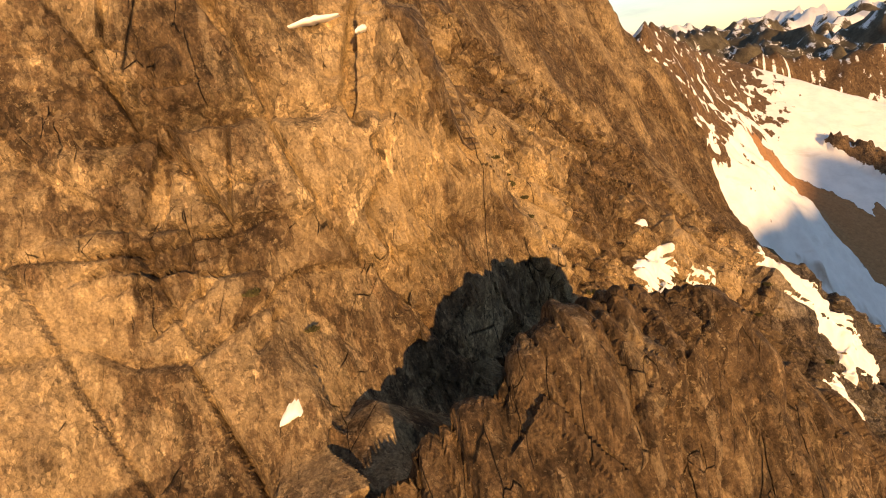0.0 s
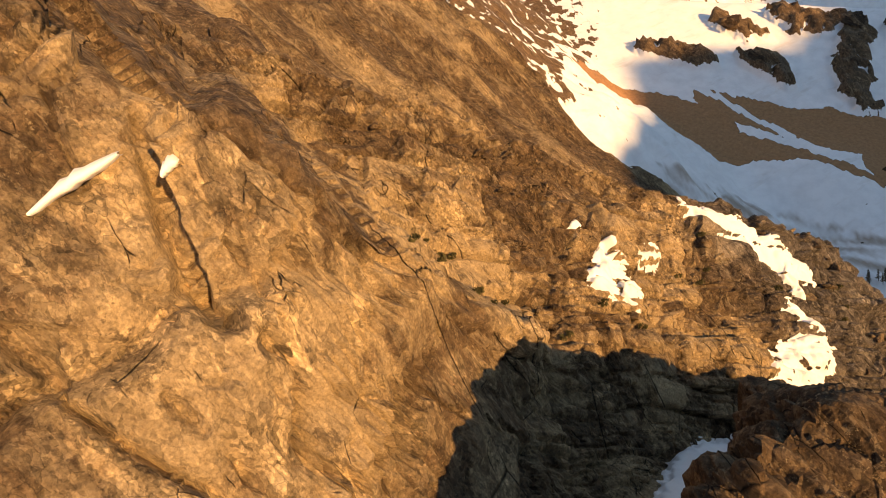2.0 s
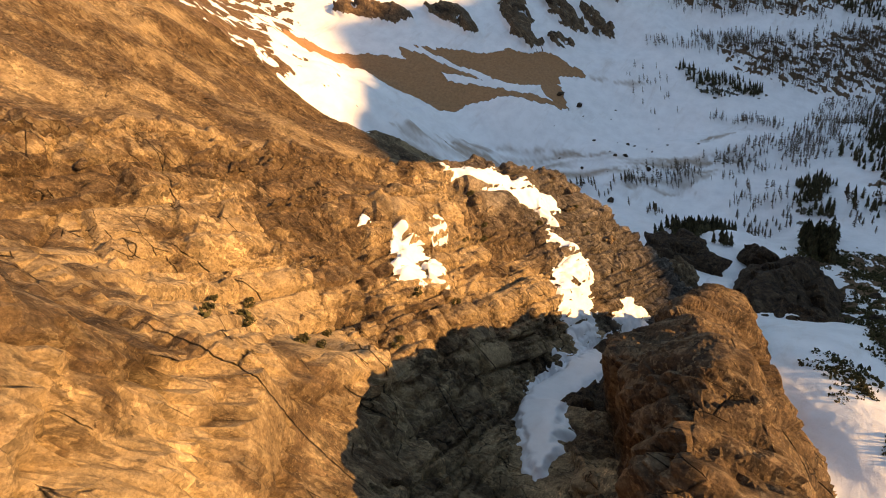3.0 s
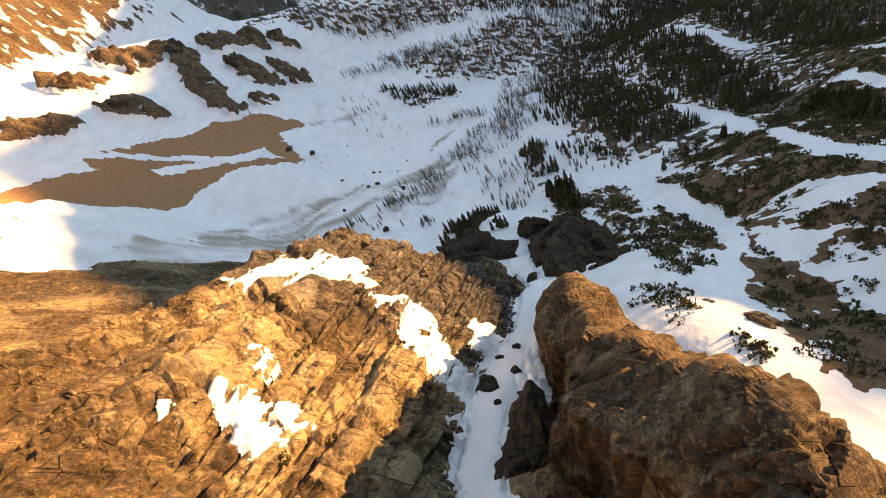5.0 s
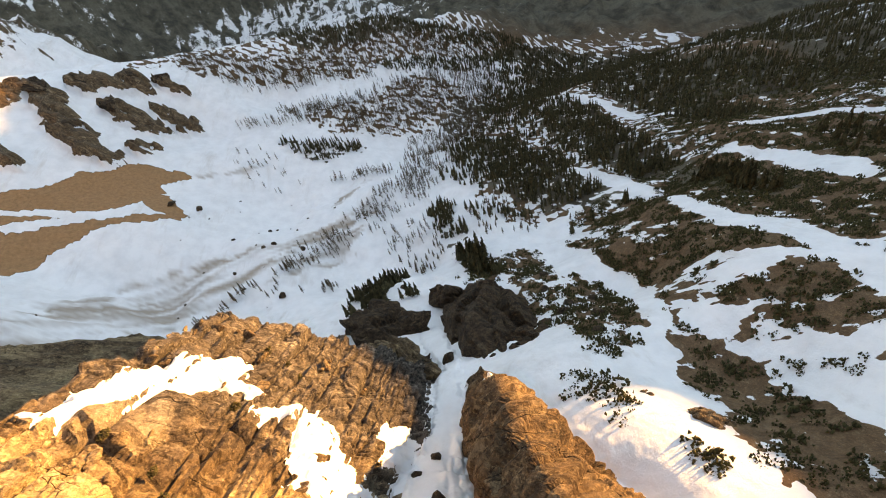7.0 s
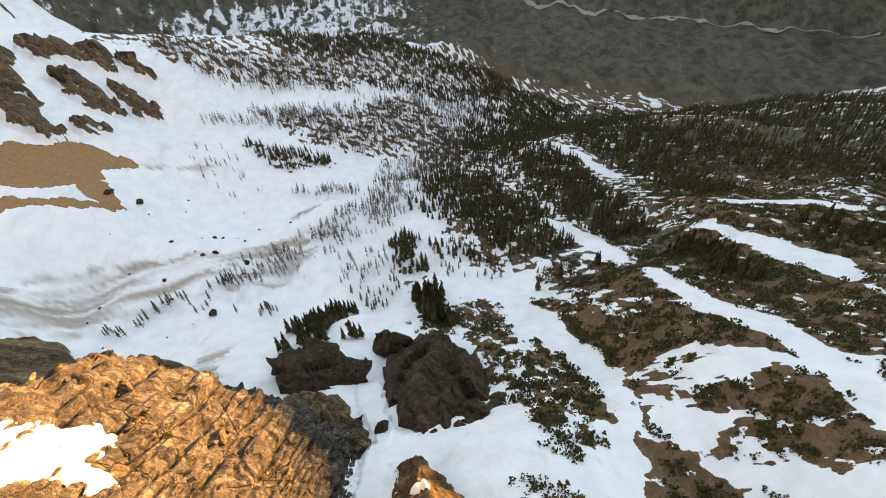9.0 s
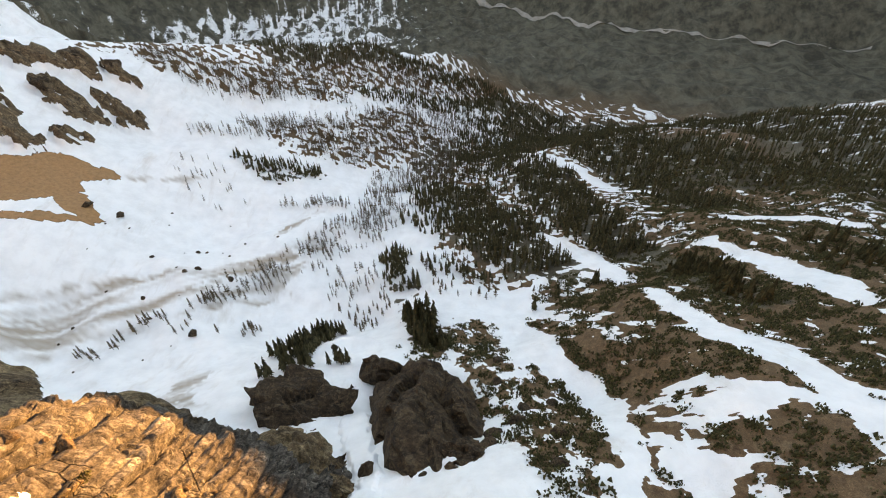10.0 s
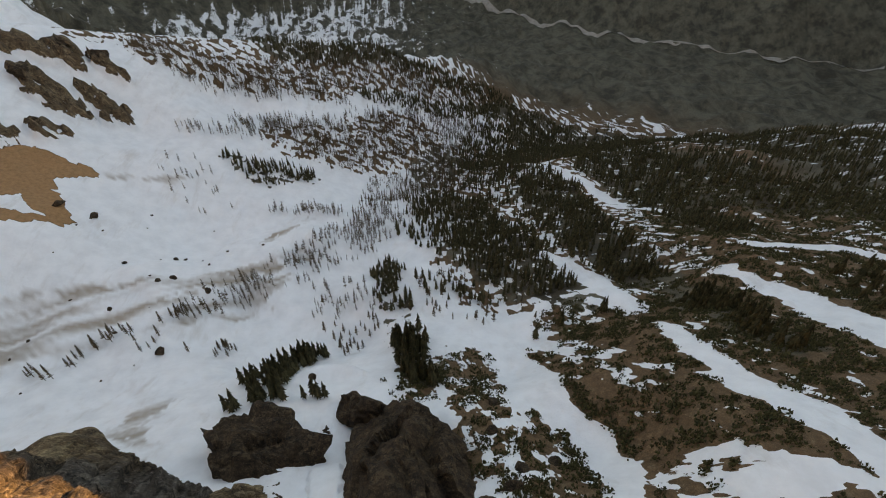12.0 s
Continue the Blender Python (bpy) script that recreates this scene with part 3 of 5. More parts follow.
for way, wide, deep in CRACKS:
    for (ax, ay, az), (bx, by, bz) in zip(way, way[1:]):
        dx, dy, dz = bx - ax, by - ay, bz - az
        s = np.clip(((kx - ax) * dx + (ky - ay) * dy + (kz - az) * dz) / (dx * dx + dy * dy + dz * dz), 0, 1)
        far_off = np.sqrt((kx - ax - s * dx) ** 2 + (ky - ay - s * dy) ** 2 + (kz - az - s * dz) ** 2) + 0.6 * wob
        dent = np.maximum(dent, 1.45 * deep * np.exp(-(np.maximum(far_off, 0) / wide) ** 2))
push[core] -= dent
d, _, g = along(X, Y, GULLY)
gap_here = d + 40 * step(3, 8, Z - g)
push = push * BARE * step(3, 9, gap_here)
rolling = (1 - BARE) * (0.5 * fbm(X / 14, Y / 14, 3, 51) + 2.0 * fbm(X / 60, Y / 60, 3, 55) * step(300, 420, X))
far = step(1100, 1700, np.hypot(X - 150, Y - 100))
X3 = X + nx * push * (1 - far)
Y3 = Y + ny * push * (1 - far)
Z3 = Z + nz * push * (1 - far) + rolling + far * 24 * ridged(X / 150, Y / 150, 4, 57)

# where snow lies, where scree and soil are bare, where the forest stands
def stroke(x, y, way):
    """1 on a line of (x, y, radius), falling to 0 at its radius."""
    d, _, r = along(x, y, way)
    return step(1.15, 0.75, d / r)


# lanes and patches of old snow
LANES = [[(400, 37, 11), (360, 25, 14), (303, 22, 13), (280, 8, 11), (245, 10, 10), (217, 17, 7), (195, 24, 5)],
         [(545, -40, 7), (510, -55, 10), (474, -71, 13), (438, -78, 10), (418, -82, 5)],
         [(368, -71, 5), (335, -69, 9), (310, -71, 9), (282, -72, 13), (261, -81, 14), (236, -81, 12), (216, -81, 11), (180, -80, 12)],
         [(444, -165, 6), (413, -178, 9), (379, -185, 14), (340, -181, 20), (305, -175, 12)]]
LANES += [[(487, -212, 7), (475, -262, 10), (454, -300, 7), (445, -326, 6)], [(640, -230, 9), (700, -170, 8)], [(900, -110, 8), (790, -170, 10), (700, -200, 8)]]
PATCHES = [[(248, -20, 5), (244, -30, 6)], [(237, -33, 4), (234, -45, 7), (225, -54, 5)], [(227, -6, 4), (218, -19, 5), (221, -33, 6), (219, -45, 4)], [(215, 8, 4), (208, -2, 5)],
           [(143, -12, 5), (135, -20, 8), (120, -28, 11), (108, -44, 12)], [(203, 10, 6), (192, -5, 9), (194, -25, 5)], [(230, -22, 5), (222, -51, 6), (216, -71, 5)], [(171, -14, 7), (158, -34, 9), (150, -60, 8)]]
# the scree fan and the strip of snow across it
FAN = [[(385, 665, 12), (436, 684, 42), (479, 650, 36), (498, 605, 42), (495, 570, 36), (522, 545, 20), (552, 500, 9), (572, 439, 7)], [(560, 625, 12), (579, 598, 14), (605, 562, 20), (632, 530, 31), (665, 492, 30), (677, 461, 12)], [(630, 490, 22), (578, 437, 7)], [(545, 640, 20), (560, 600, 22), (580, 550, 22), (600, 505, 20)]]
FAN_SNOW = [[(545, 680, 5), (554, 638, 6), (559, 596, 6), (567, 557, 7), (568, 516, 5)]]
# crags that break the snow above the scree
RIBS = [[(778, 709, 27), (773, 674, 30)], [(648, 659, 17), (656, 635, 24), (651, 609, 13)], [(820, 634, 14), (752, 591, 22), (701, 556, 20), (691, 528, 12)], [(848, 597, 15), (879, 559, 17)], [(811, 561, 16), (794, 522, 26)]]
RIBS += [[(843, 508, 14), (825, 480, 14)], [(722, 508, 16), (724, 506, 16)], [(901, 548, 13), (874, 528, 13)], [(903, 512, 8), (890, 484, 8)], [(736, 582, 12), (738, 584, 12)], [(792, 664, 11), (816, 653, 11)], [(600, 700, 18), (560, 760, 22)], [(690, 740, 20), (700, 700, 16)]]
# bare banks of earth
BANKS = [[(393, -35, 20), (356, -54, 18), (325, -56, 9)], [(285, 0, 8), (263, -15, 16), (258, -37, 11), (238, -60, 11), (226, -68, 9)], [(271, 4, 4), (236, 7, 8), (213, 11, 5)], [(376, 11, 9), (316, 7, 14), (296, -3, 9)], [(213, -20, 4), (203, -34, 8), (190, -44, 9)]]
BANKS += [[(205, 12, 7), (191, 13, 9), (162, 12, 15), (137, 6, 17), (110, 8, 16), (88, 6, 14)], [(298, -16, 8), (279, -45, 9), (259, -59, 8)], [(335, -165, 9), (287, -157, 8)], [(404, -66, 12), (390, -90, 14)], [(330, -130, 22), (420, -120, 20)], [(300, -120, 14), (360, -130, 16), (420, -150, 14)]]
WOODS = [[(552, 128, 18), (438, 111, 15), (376, 103, 13), (348, 96, 12)], [(729, 39, 56), (576, 9, 55), (490, -26, 38), (444, -55, 21)], [(787, -110, 54), (592, -103, 37), (480, -108, 26)], [(848, -264, 83), (659, -243, 33), (563, -242, 39)], [(778, 334, 14), (763, 289, 28), (781, 248, 24)]]
WOODS += [[(1313, -263, 120), (1000, -260, 110), (800, -300, 100), (717, -349, 60)], [(659, -317, 40), (627, -385, 60), (576, -441, 80)], [(560, -520, 120), (800, -600, 150), (1050, -620, 150), (1200, -420, 150)], [(507, -131, 11), (428, -129, 16), (359, -121, 19), (319, -121, 16)], [(900, 60, 40), (1000, 20, 40)], [(1132, 166, 22), (1184, 50, 28), (1391, -186, 40)], [(1180, 330, 40), (1290, 190, 40), (1420, 60, 40)]]
# ground where snow, earth and scrub lie in small patches
BROKEN = [[(420, -30, 30), (380, -50, 45), (300, -50, 48), (230, -50, 44), (180, -40, 30)], [(470, -115, 30), (420, -130, 45), (330, -130, 45), (250, -130, 40)], [(560, -240, 60), (450, -240, 70), (380, -230, 60), (300, -230, 60)], [(150, 10, 22), (110, 15, 18)], [(340, 95, 22), (372, 60, 18), (345, 62, 18), (290, 66, 16), (262, 72, 12)], [(290, 30, 14), (250, 40, 20), (215, 45, 20)]]
BROKEN += [[(1006, 480, 50), (1050, 400, 60), (1110, 280, 80), (1200, 230, 80), (1300, 90, 90)], [(640, -330, 110), (800, -420, 150)], [(560, 40, 40), (480, 20, 40)], [(900, 0, 90), (1000, -80, 110)], [(800, -20, 90), (640, -60, 80), (500, -70, 60)], [(880, 260, 60), (900, 180, 70), (1040, 90, 80)], [(215, -15, 26), (195, -40, 30), (160, -60, 30)]]
BROKEN += [[(1330, 60, 90), (1420, -60, 110), (1560, -70, 150), (1660, -140, 150)], [(980, 560, 40), (1150, 420, 60), (1290, 220, 60)]]
# meltwater dirt on the snowfield
STAINS = [[(464, 386, 17), (456, 467, 11), (403, 476, 13)], [(525, 235, 12), (484, 263, 15), (460, 333, 16), (437, 379, 25), (398, 439, 30), (344, 479, 20)], [(864, 326, 27), (864, 416, 18), (876, 482, 7)], [(222, 206, 3), (327, 271, 9), (371, 258, 5)], [(579, 215, 9), (518, 289, 12), (477, 373, 22), (453, 442, 20)], [(722, 358, 3), (697, 408, 3), (681, 447, 3)], [(650, 225, 7), (600, 262, 7)]]


def union(x, y, ways):
    out = np.zeros(x.shape)
    for way in ways:
        reach = 1.3 * max(p[2] for p in way)
        near = (x > min(p[0] for p in way) - reach) & (x < max(p[0] for p in way) + reach) & (y > min(p[1] for p in way) - reach) & (y < max(p[1] for p in way) + reach)
        out[near] = np.maximum(out[near], stroke(x[near], y[near], way))
    return out


FX = X + 9 * fbm(X / 22, Y / 22, 4, 111) + 3 * fbm(X / 5, Y / 5, 2, 117)
FY = Y + 9 * fbm(X / 22, Y / 22, 4, 113) + 3 * fbm(X / 5, Y / 5, 2, 119)
steep = np.hypot(gx, gy)
# craggy ribs that stand out of the snow of the far slope
ribs = union(X + 1.1 * (FX - X), Y + 1.1 * (FY - Y), RIBS) * (1 - BARE)
ribs = ribs * step(-0.75, -0.35, fbm((0.82 * X - 0.57 * Y) / 17, (0.57 * X + 0.82 * Y) / 30, 4, 201, 0.6))
Z3 = Z3 + ribs * (8 + 9 * ridged(X / 30, Y / 30, 3, 203))
blot = fbm(X / 30, Y / 30, 5, 101, 0.6)
fleck = fbm(X / 11, Y / 11, 4, 103, 0.6)
fan = union(X + 0.6 * (FX - X), Y + 0.6 * (FY - Y), FAN) * (1 - union(X + 0.4 * (FX - X), Y + 0.4 * (FY - Y), FAN_SNOW))
banks = union(X + 0.7 * (FX - X), Y + 0.7 * (FY - Y), BANKS)
strips = np.maximum(union(X + 0.4 * (FX - X), Y + 0.4 * (FY - Y), LANES), 0.9 * union(X + 0.8 * (FX - X), Y + 0.8 * (FY - Y), PATCHES))
woods = union(FX, FY, WOODS)
mixed = 1.35 * step(-60, -170, Y) * step(250, 330, X) + 0.7 * step(60, -20, Y) * step(420, 240, X) * step(120, 200, X)
snow = 0.95 - 1.0 * fan - banks * (0.7 + 0.45 * fleck)
snow = snow - np.clip(mixed, 0, 1.3) * (0.38 + 0.5 * fleck) - woods * (0.32 + 0.4 * fleck)
rough_ground = union(FX, FY, BROKEN)
snow = snow - rough_ground * np.clip(0.4 + 0.24 * step(480, 380, X) + 1.15 * fbm(X / 13, Y / 13, 4, 105, 0.62), 0, 0.9)
snow = snow - 0.95 * ribs
d_shoulder, _, _ = along(X, Y, SHOULDER)
snow = snow - step(150, 60, d_shoulder + 50 * blot) * (0.66 + 0.5 * fleck)
snow = np.maximum(snow, 0.9 * strips)
out = np.hypot(X - 150, Y - 100)
wild = step(1300, 1600, out)
high = step(-420, 100, Z)
streaks = ridged(X / 75 + 2 * fbm(X / 300, Y / 300, 2, 7), Y / 75, 5, 131, 0.65)
snow = snow * (1 - wild) + wild * (0.0 + 0.3 * high + 0.24 * streaks - 0.3 * step(0.6, 1.2, steep) - 0.2 * step(100, -500, Y) + 0.22 * step(-100, 300, Y) * step(1500, 2200, X))
# less snow on the north peaks, darkening them in place of cloud shade
snow = snow - 0.16 * wild * step(1300, 1900, Y)
snow = np.where(BARE > 0.5, 0.05, snow)
soil = np.clip(fan + np.minimum(0.6, 0.2 + 0.55 * banks + 0.5 * np.clip(mixed + rough_ground, 0, 1)), 0, 1) * (1 - ribs) * (1 - 0.6 * wild)
# forest floor; on the far peaks this dark colour stands in for shade
wood_and_shade = np.clip(woods * 0.8 + wild * (0.75 + 0.2 * step(150, -300, Z)), 0, 1)
stain = 0.85 * union(FX, FY, STAINS) * step(-0.6, 0.6, fbm((0.5 * X - 0.86 * Y) / 120, (0.86 * X + 0.5 * Y) / 15, 5, 141)) * step(900, 600, X)

# pale breaks and dark varnish on the faces: x, z, half width, half height, tone
TONES = [(-26, 313, 5, 13, 1.3), (-28, 330, 3, 5, 0.9), (-46, 305, 9, 2.5, 1.0), (-60, 340, 5, 6, 0.8), (-66, 317, 4, 6, 0.7), (-74, 328, 7, 10, 0.6), (-58, 303, 7, 2, 0.7),
         (-56, 322, 8, 12, -0.6), (-56, 294, 8, 6, -0.7), (-38, 297, 7, 7, -0.8), (-66, 303, 8, 5, -0.4), (-5, 289, 5, 8, -0.3)]
TONES += [(-72, 285, 12, 10, 0.9), (-62, 270, 14, 9, 0.7), (-36, 284, 8, 5, 0.5), (-22, 280, 5, 8, 0.5), (-53, 283, 8, 4, 0.8), (-38, 279, 5, 4, 0.6), (24, 281, 6, 3, 1.0), (7, 298, 4, 3, 0.9),
         (29, 278, 7, 6, 1.1), (46, 268, 7, 4, 0.8), (10, 294, 6, 5, 0.7), (0, 300, 9, 5, 0.9), (34, 257, 5, 8, 0.7), (-10, 312, 5, 5, 0.7), (1, 315, 8, 4, 0.8), (0, 303, 8, 4, 0.8), (-16, 308, 4, 5, 0.6), (30, 268, 9, 4, 0.7)]
tone = np.zeros(X.shape)
for tx, tz, wx, wz, amount in TONES:
    tone = tone + amount * np.exp(-(((X - tx + 3.5 * fleck + 3 * blot) / wx) ** 2 + ((Z - tz + 5 * blot + 4 * fleck) / wz) ** 2) ** 2)
tone = tone + 1.35 * (remote * far_tone + (1 - remote) * (face_tone * (1 - slide) + ridge_tone * slide)) * (1 - tower_mask)
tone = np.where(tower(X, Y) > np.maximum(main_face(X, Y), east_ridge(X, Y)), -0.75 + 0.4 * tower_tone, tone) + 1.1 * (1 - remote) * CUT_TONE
tone = tone + (1 - tower_mask) * (0.16 * slide * (1 - remote) * (1 - step(90, 135, X)) + 0.22 * step(-24, -16, X) * step(8, 0, X))
tone = tone - 0.2 * (1 - slide) * (1 - remote) * (1 - tower_mask) * step(-14, -26, X) * step(-86, -66, X)
# ridge end darkened in the colour, for the weak grazing sun on it
tone = tone - 0.9 * slide * step(110, 150, X) * (1 - tower_mask) * (1 - remote)
tone = tone + 0.4 * step(-56, -68, X) * step(312, 296, Z) * (1 - remote)
# ridge end greyed in the colour, standing in for its partial shade
grey = slide * step(115, 155, X + 8 * blot) * (1 - tower_mask) * step(246, 218, Y)
tone = np.where(BARE < 0.5, -0.8, tone)
broken = np.maximum(np.maximum(slide * (1 - 0.5 * step(140, 165, X)), 1.45 * tower_mask), 0.45 * step(-25, -19, X) * step(14, 4, X) * step(262, 280, Z))
rows, cols = X.shape
index = np.arange(rows * cols).reshape(rows, cols)
quads = np.stack([index[:-1, :-1], index[:-1, 1:], index[1:, 1:], index[1:, :-1]], -1).reshape(-1, 4)
mid_x = (X[:-1, :-1] + X[1:, 1:]).ravel() / 2
mid_y = (Y[:-1, :-1] + Y[1:, 1:]).ravel() / 2
bare_q = (BARE[:-1, :-1] + BARE[1:, 1:]).ravel() / 2
tower_q = (tower(mid_x, mid_y) > smax(main_face(mid_x, mid_y), east_ridge(mid_x, mid_y), 2))
out_q = np.hypot(mid_x - 150, mid_y - 100)


def sheet(name, chosen, mat, label, category):
    faces = quads[chosen]
    used, flat = np.unique(faces, return_inverse=True)
    me = bpy.data.meshes.new(name)
    me.vertices.add(len(used))
    me.vertices.foreach_set("co", (SIZE * np.stack([X3.ravel()[used], Y3.ravel()[used], Z3.ravel()[used]], -1)).ravel())
    me.loops.add(len(faces) * 4)
    me.loops.foreach_set("vertex_index", flat.ravel().astype(np.int32))
    me.polygons.add(len(faces))
    me.polygons.foreach_set("loop_start", np.arange(len(faces), dtype=np.int32) * 4)
    for key, values in (("snow", snow), ("soil", soil), ("wood_and_shade", wood_and_shade), ("stain", stain), ("tone", tone), ("broken", broken), ("grey", grey)):
        me.attributes.new(key, "FLOAT", "POINT").data.foreach_set("value", values.ravel()[used].astype(np.float32))
    me.update(calc_edges=True)
    me.validate()
    if mat is ROCK:
        me.attributes.new("sharp_face", "BOOLEAN", "FACE").data.foreach_set("value", np.ones(len(me.polygons), dtype=bool))
    me.materials.append(mat)
    return tagged(new(name, me), label, category, kind="structure")


near_rock = (bare_q > 0.5) & (out_q < 900)
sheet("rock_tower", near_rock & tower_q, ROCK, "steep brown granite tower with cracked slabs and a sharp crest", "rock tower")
sheet("cliff", near_rock & ~tower_q & (mid_y < 330), ROCK, "sunlit golden granite cliff with cracks, ledges and dark varnish", "cliff")
sheet("far_cliff", near_rock & ~tower_q & (mid_y >= 330), ROCK, "brown granite ridge behind the snowy cirque", "cliff")
sheet("ground", ~near_rock & (out_q < 1500), GROUND, "valley ground under old snow with bare brown soil", "ground")
sheet("mountains", ~near_rock & (out_q >= 1500), GROUND, "distant dark mountains streaked with snow", "mountains")
# ---- things: snow patches, crags, boulders, scrub and trees ----
def ground_at(x, y):
    """Height of the built sheet on the plan (without the sideways push)."""
    i = np.clip(np.searchsorted(GX, x) - 1, 0, len(GX) - 2)
    j = np.clip(np.searchsorted(GY, y) - 1, 0, len(GY) - 2)
    u, v = (x - GX[i]) / (GX[i + 1] - GX[i]), (y - GY[j]) / (GY[j + 1] - GY[j])
    return (Z3[j, i] * (1 - u) + Z3[j, i + 1] * u) * (1 - v) + (Z3[j + 1, i] * (1 - u) + Z3[j + 1, i + 1] * u) * v


def mesh_of(name, verts, faces, mat, smooth=False):
    me = bpy.data.meshes.new(name)
    me.from_pydata([tuple(v) for v in verts], [], [tuple(int(i) for i in f) for f in faces])
    me.materials.append(mat)
    if smooth:
        me.polygons.foreach_set("use_smooth", [True] * len(me.polygons))
    me.update()
    return me


def part(name, me, parent, label=""):
    ob = new(name, me)
    ob.parent = parent
    if label:
        tagged(ob, label)
    return ob


def thing(name, x, y, z, label, category, group=""):
    ob = new(name)
    ob.location = (x, y, z)
    return tagged(ob, label, category, group)


def snow_patch(ways, thick, label, fray=2.2):
    """A patch of old snow that lies on the rock along lines of (x, y, radius)."""
    xs, ys = [p[0] for w in ways for p in w], [p[1] for w in ways for p in w]
    i0, i1 = np.searchsorted(GX, (min(xs) - 16, max(xs) + 16))
    j0, j1 = np.searchsorted(GY, (min(ys) - 16, max(ys) + 16))
    cut = (slice(j0, j1), slice(i0, i1))
    x, y = X[cut], Y[cut]
    wx = x + fray * fbm(x / 6, y / 6, 3, 151)
    wy = y + fray * fbm(x / 6, y / 6, 3, 153)
    cover = np.full(x.shape, -9.0)
    for way in ways:
        d, _, r = along(wx, wy, way)
        cover = np.maximum(cover, (r - d) / np.minimum(3.0, 0.8 * r))
    lift = (thick + 1.3) * np.clip(cover, -1, 1) - 0.15 * thick
    base = np.where(push[cut] > 0, 0.9, 0.6) * push[cut]
    px = x + nx[cut] * base
    py = y + ny[cut] * base
    pz = Z[cut] + nz[cut] * base + rolling[cut] + lift
    keep = (cover[:-1, :-1] > -0.6) | (cover[1:, 1:] > -0.6)
    n = x.shape[1]
    idx = np.arange(x.size).reshape(x.shape)
    faces = np.stack([idx[:-1, :-1], idx[:-1, 1:], idx[1:, 1:], idx[1:, :-1]], -1)[keep]
    used, flat = np.unique(faces, return_inverse=True)
    pts = SIZE * np.stack([px.ravel(), py.ravel(), pz.ravel()], -1)[used]
    ob = new("snow_patch", mesh_of("snow_patch", pts, flat.reshape(-1, 4), SNOW, True))
    return tagged(ob, label, "snow patch", "snow patches on the rock")


snow_patch([[(38, 128, 5), (62, 144, 9), (82, 140, 14), (103, 141, 16), (135, 140, 13), (156, 136, 10), (196, 136, 8), (215, 133, 6), (245, 142, 9), (268, 146, 10)]], 1.6, "long tongue of old snow filling the shaded rock gully")
snow_patch([[(147, 186, 3), (151, 179, 4), (140, 173, 5), (128, 168, 5), (118, 164, 7), (112, 158, 6)]], 1.5, "bright sunlit snow tongue running down the cliff")
snow_patch([[(155, 153, 4), (147, 153, 4), (138, 153, 4)]], 1.4, "small snow tongue beside the gully wall")
snow_patch([[(132, 218, 3), (140, 213, 4), (150, 209, 5), (163, 203, 5), (172, 199, 3)], [(163, 203, 4), (158, 192, 2)]], 1.6, "sunlit snow field on the crest of the ridge")
snow_patch([[(80, 196, 2.0), (74, 190, 2.2), (67, 184, 2.8)]], 1.2, "small sunlit snow patch between slabs")
snow_patch([[(74, 181, 2.0), (79, 186, 1.6)]], 1.1, "small sunlit snow patch between slabs")
snow_patch([[(88, 194, 1.8), (93, 196, 1.4)]], 1.1, "tiny sunlit snow patch on a rock ledge")
snow_patch([[(98, 200, 1.4), (100, 201, 1.3)]], 1.0, "tiny sunlit snow patch on a rock ledge")
snow_patch([[(70, 200, 1.3), (72, 201, 1.3)]], 1.0, "tiny sunlit snow patch on a rock ledge")
snow_patch([[(160, 242, 2.4), (168, 240, 2.4), (176, 235, 2)]], 1.3, "snow strip on the far side of the crest")


def on_face(x, z, low=70.0, high=200.0):
    """The y at which the face, seen from the south, reaches the height z."""
    for _ in range(13):
        mid_way = (low + high) / 2
        if float(height(np.array([x]), np.array([mid_way]))[0]) < z:
            low = mid_way
        else:
            high = mid_way
    return low


def snow_ledge(x0, z0, x1, z1, tall, label):
    """A wedge of snow that clings to a ledge of the face between two places."""
    rng, verts, faces, n = random.Random(int(x0 * 10)), [], [], 12
    for i in range(n + 1):
        s = i / n
        x, z = x0 + s * (x1 - x0), z0 + s * (z1 - z0) + rng.uniform(-0.15, 0.15)
        h = tall * (math.sin(math.pi * min(1, 0.04 + 0.96 * s)) ** 0.6) * rng.uniform(0.75, 1.1) + 0.05
        y = on_face(x, z)
        up = on_face(x, z + h)
        for dy, dz in ((0.9, -0.6), (-1.8, -0.3), (-2.6, 0.1 * h)):
            verts.append((SIZE * x, SIZE * (y + dy), SIZE * (z + dz)))
        verts.append((SIZE * x, SIZE * (0.4 * y + 0.6 * up - 2.4), SIZE * (z + 0.7 * h)))
        verts.append((SIZE * x, SIZE * (up - 0.2), SIZE * (z + h)))
        if i:
            for k in range(4):
                b = i * 5 + k
                faces.append((b - 5, b, b + 1, b - 4))
    ob = new("snow_patch", mesh_of("snow_patch", verts, faces, SNOW, True))
    return tagged(ob, label, "snow patch", "snow patches on the rock")


snow_ledge(-32.5, 332.6, -22, 334.4, 1.2, "thin snow ledge high on the cliff")
snow_ledge(-18.6, 330, -16.2, 330.6, 1.4, "tiny snow cap beside the head of the pillar")
snow_ledge(-55, 347, -51.5, 347.4, 2.6, "tiny snow ledge high on the cliff")
snow_ledge(-36.5, 264, -33, 264.6, 2.6, "small snow patch at the foot of the cliff")
snow_patch([[(160, 112, 2.2), (163, 115, 2)]], 1.2, "small snow cap on the lower end of the tower")


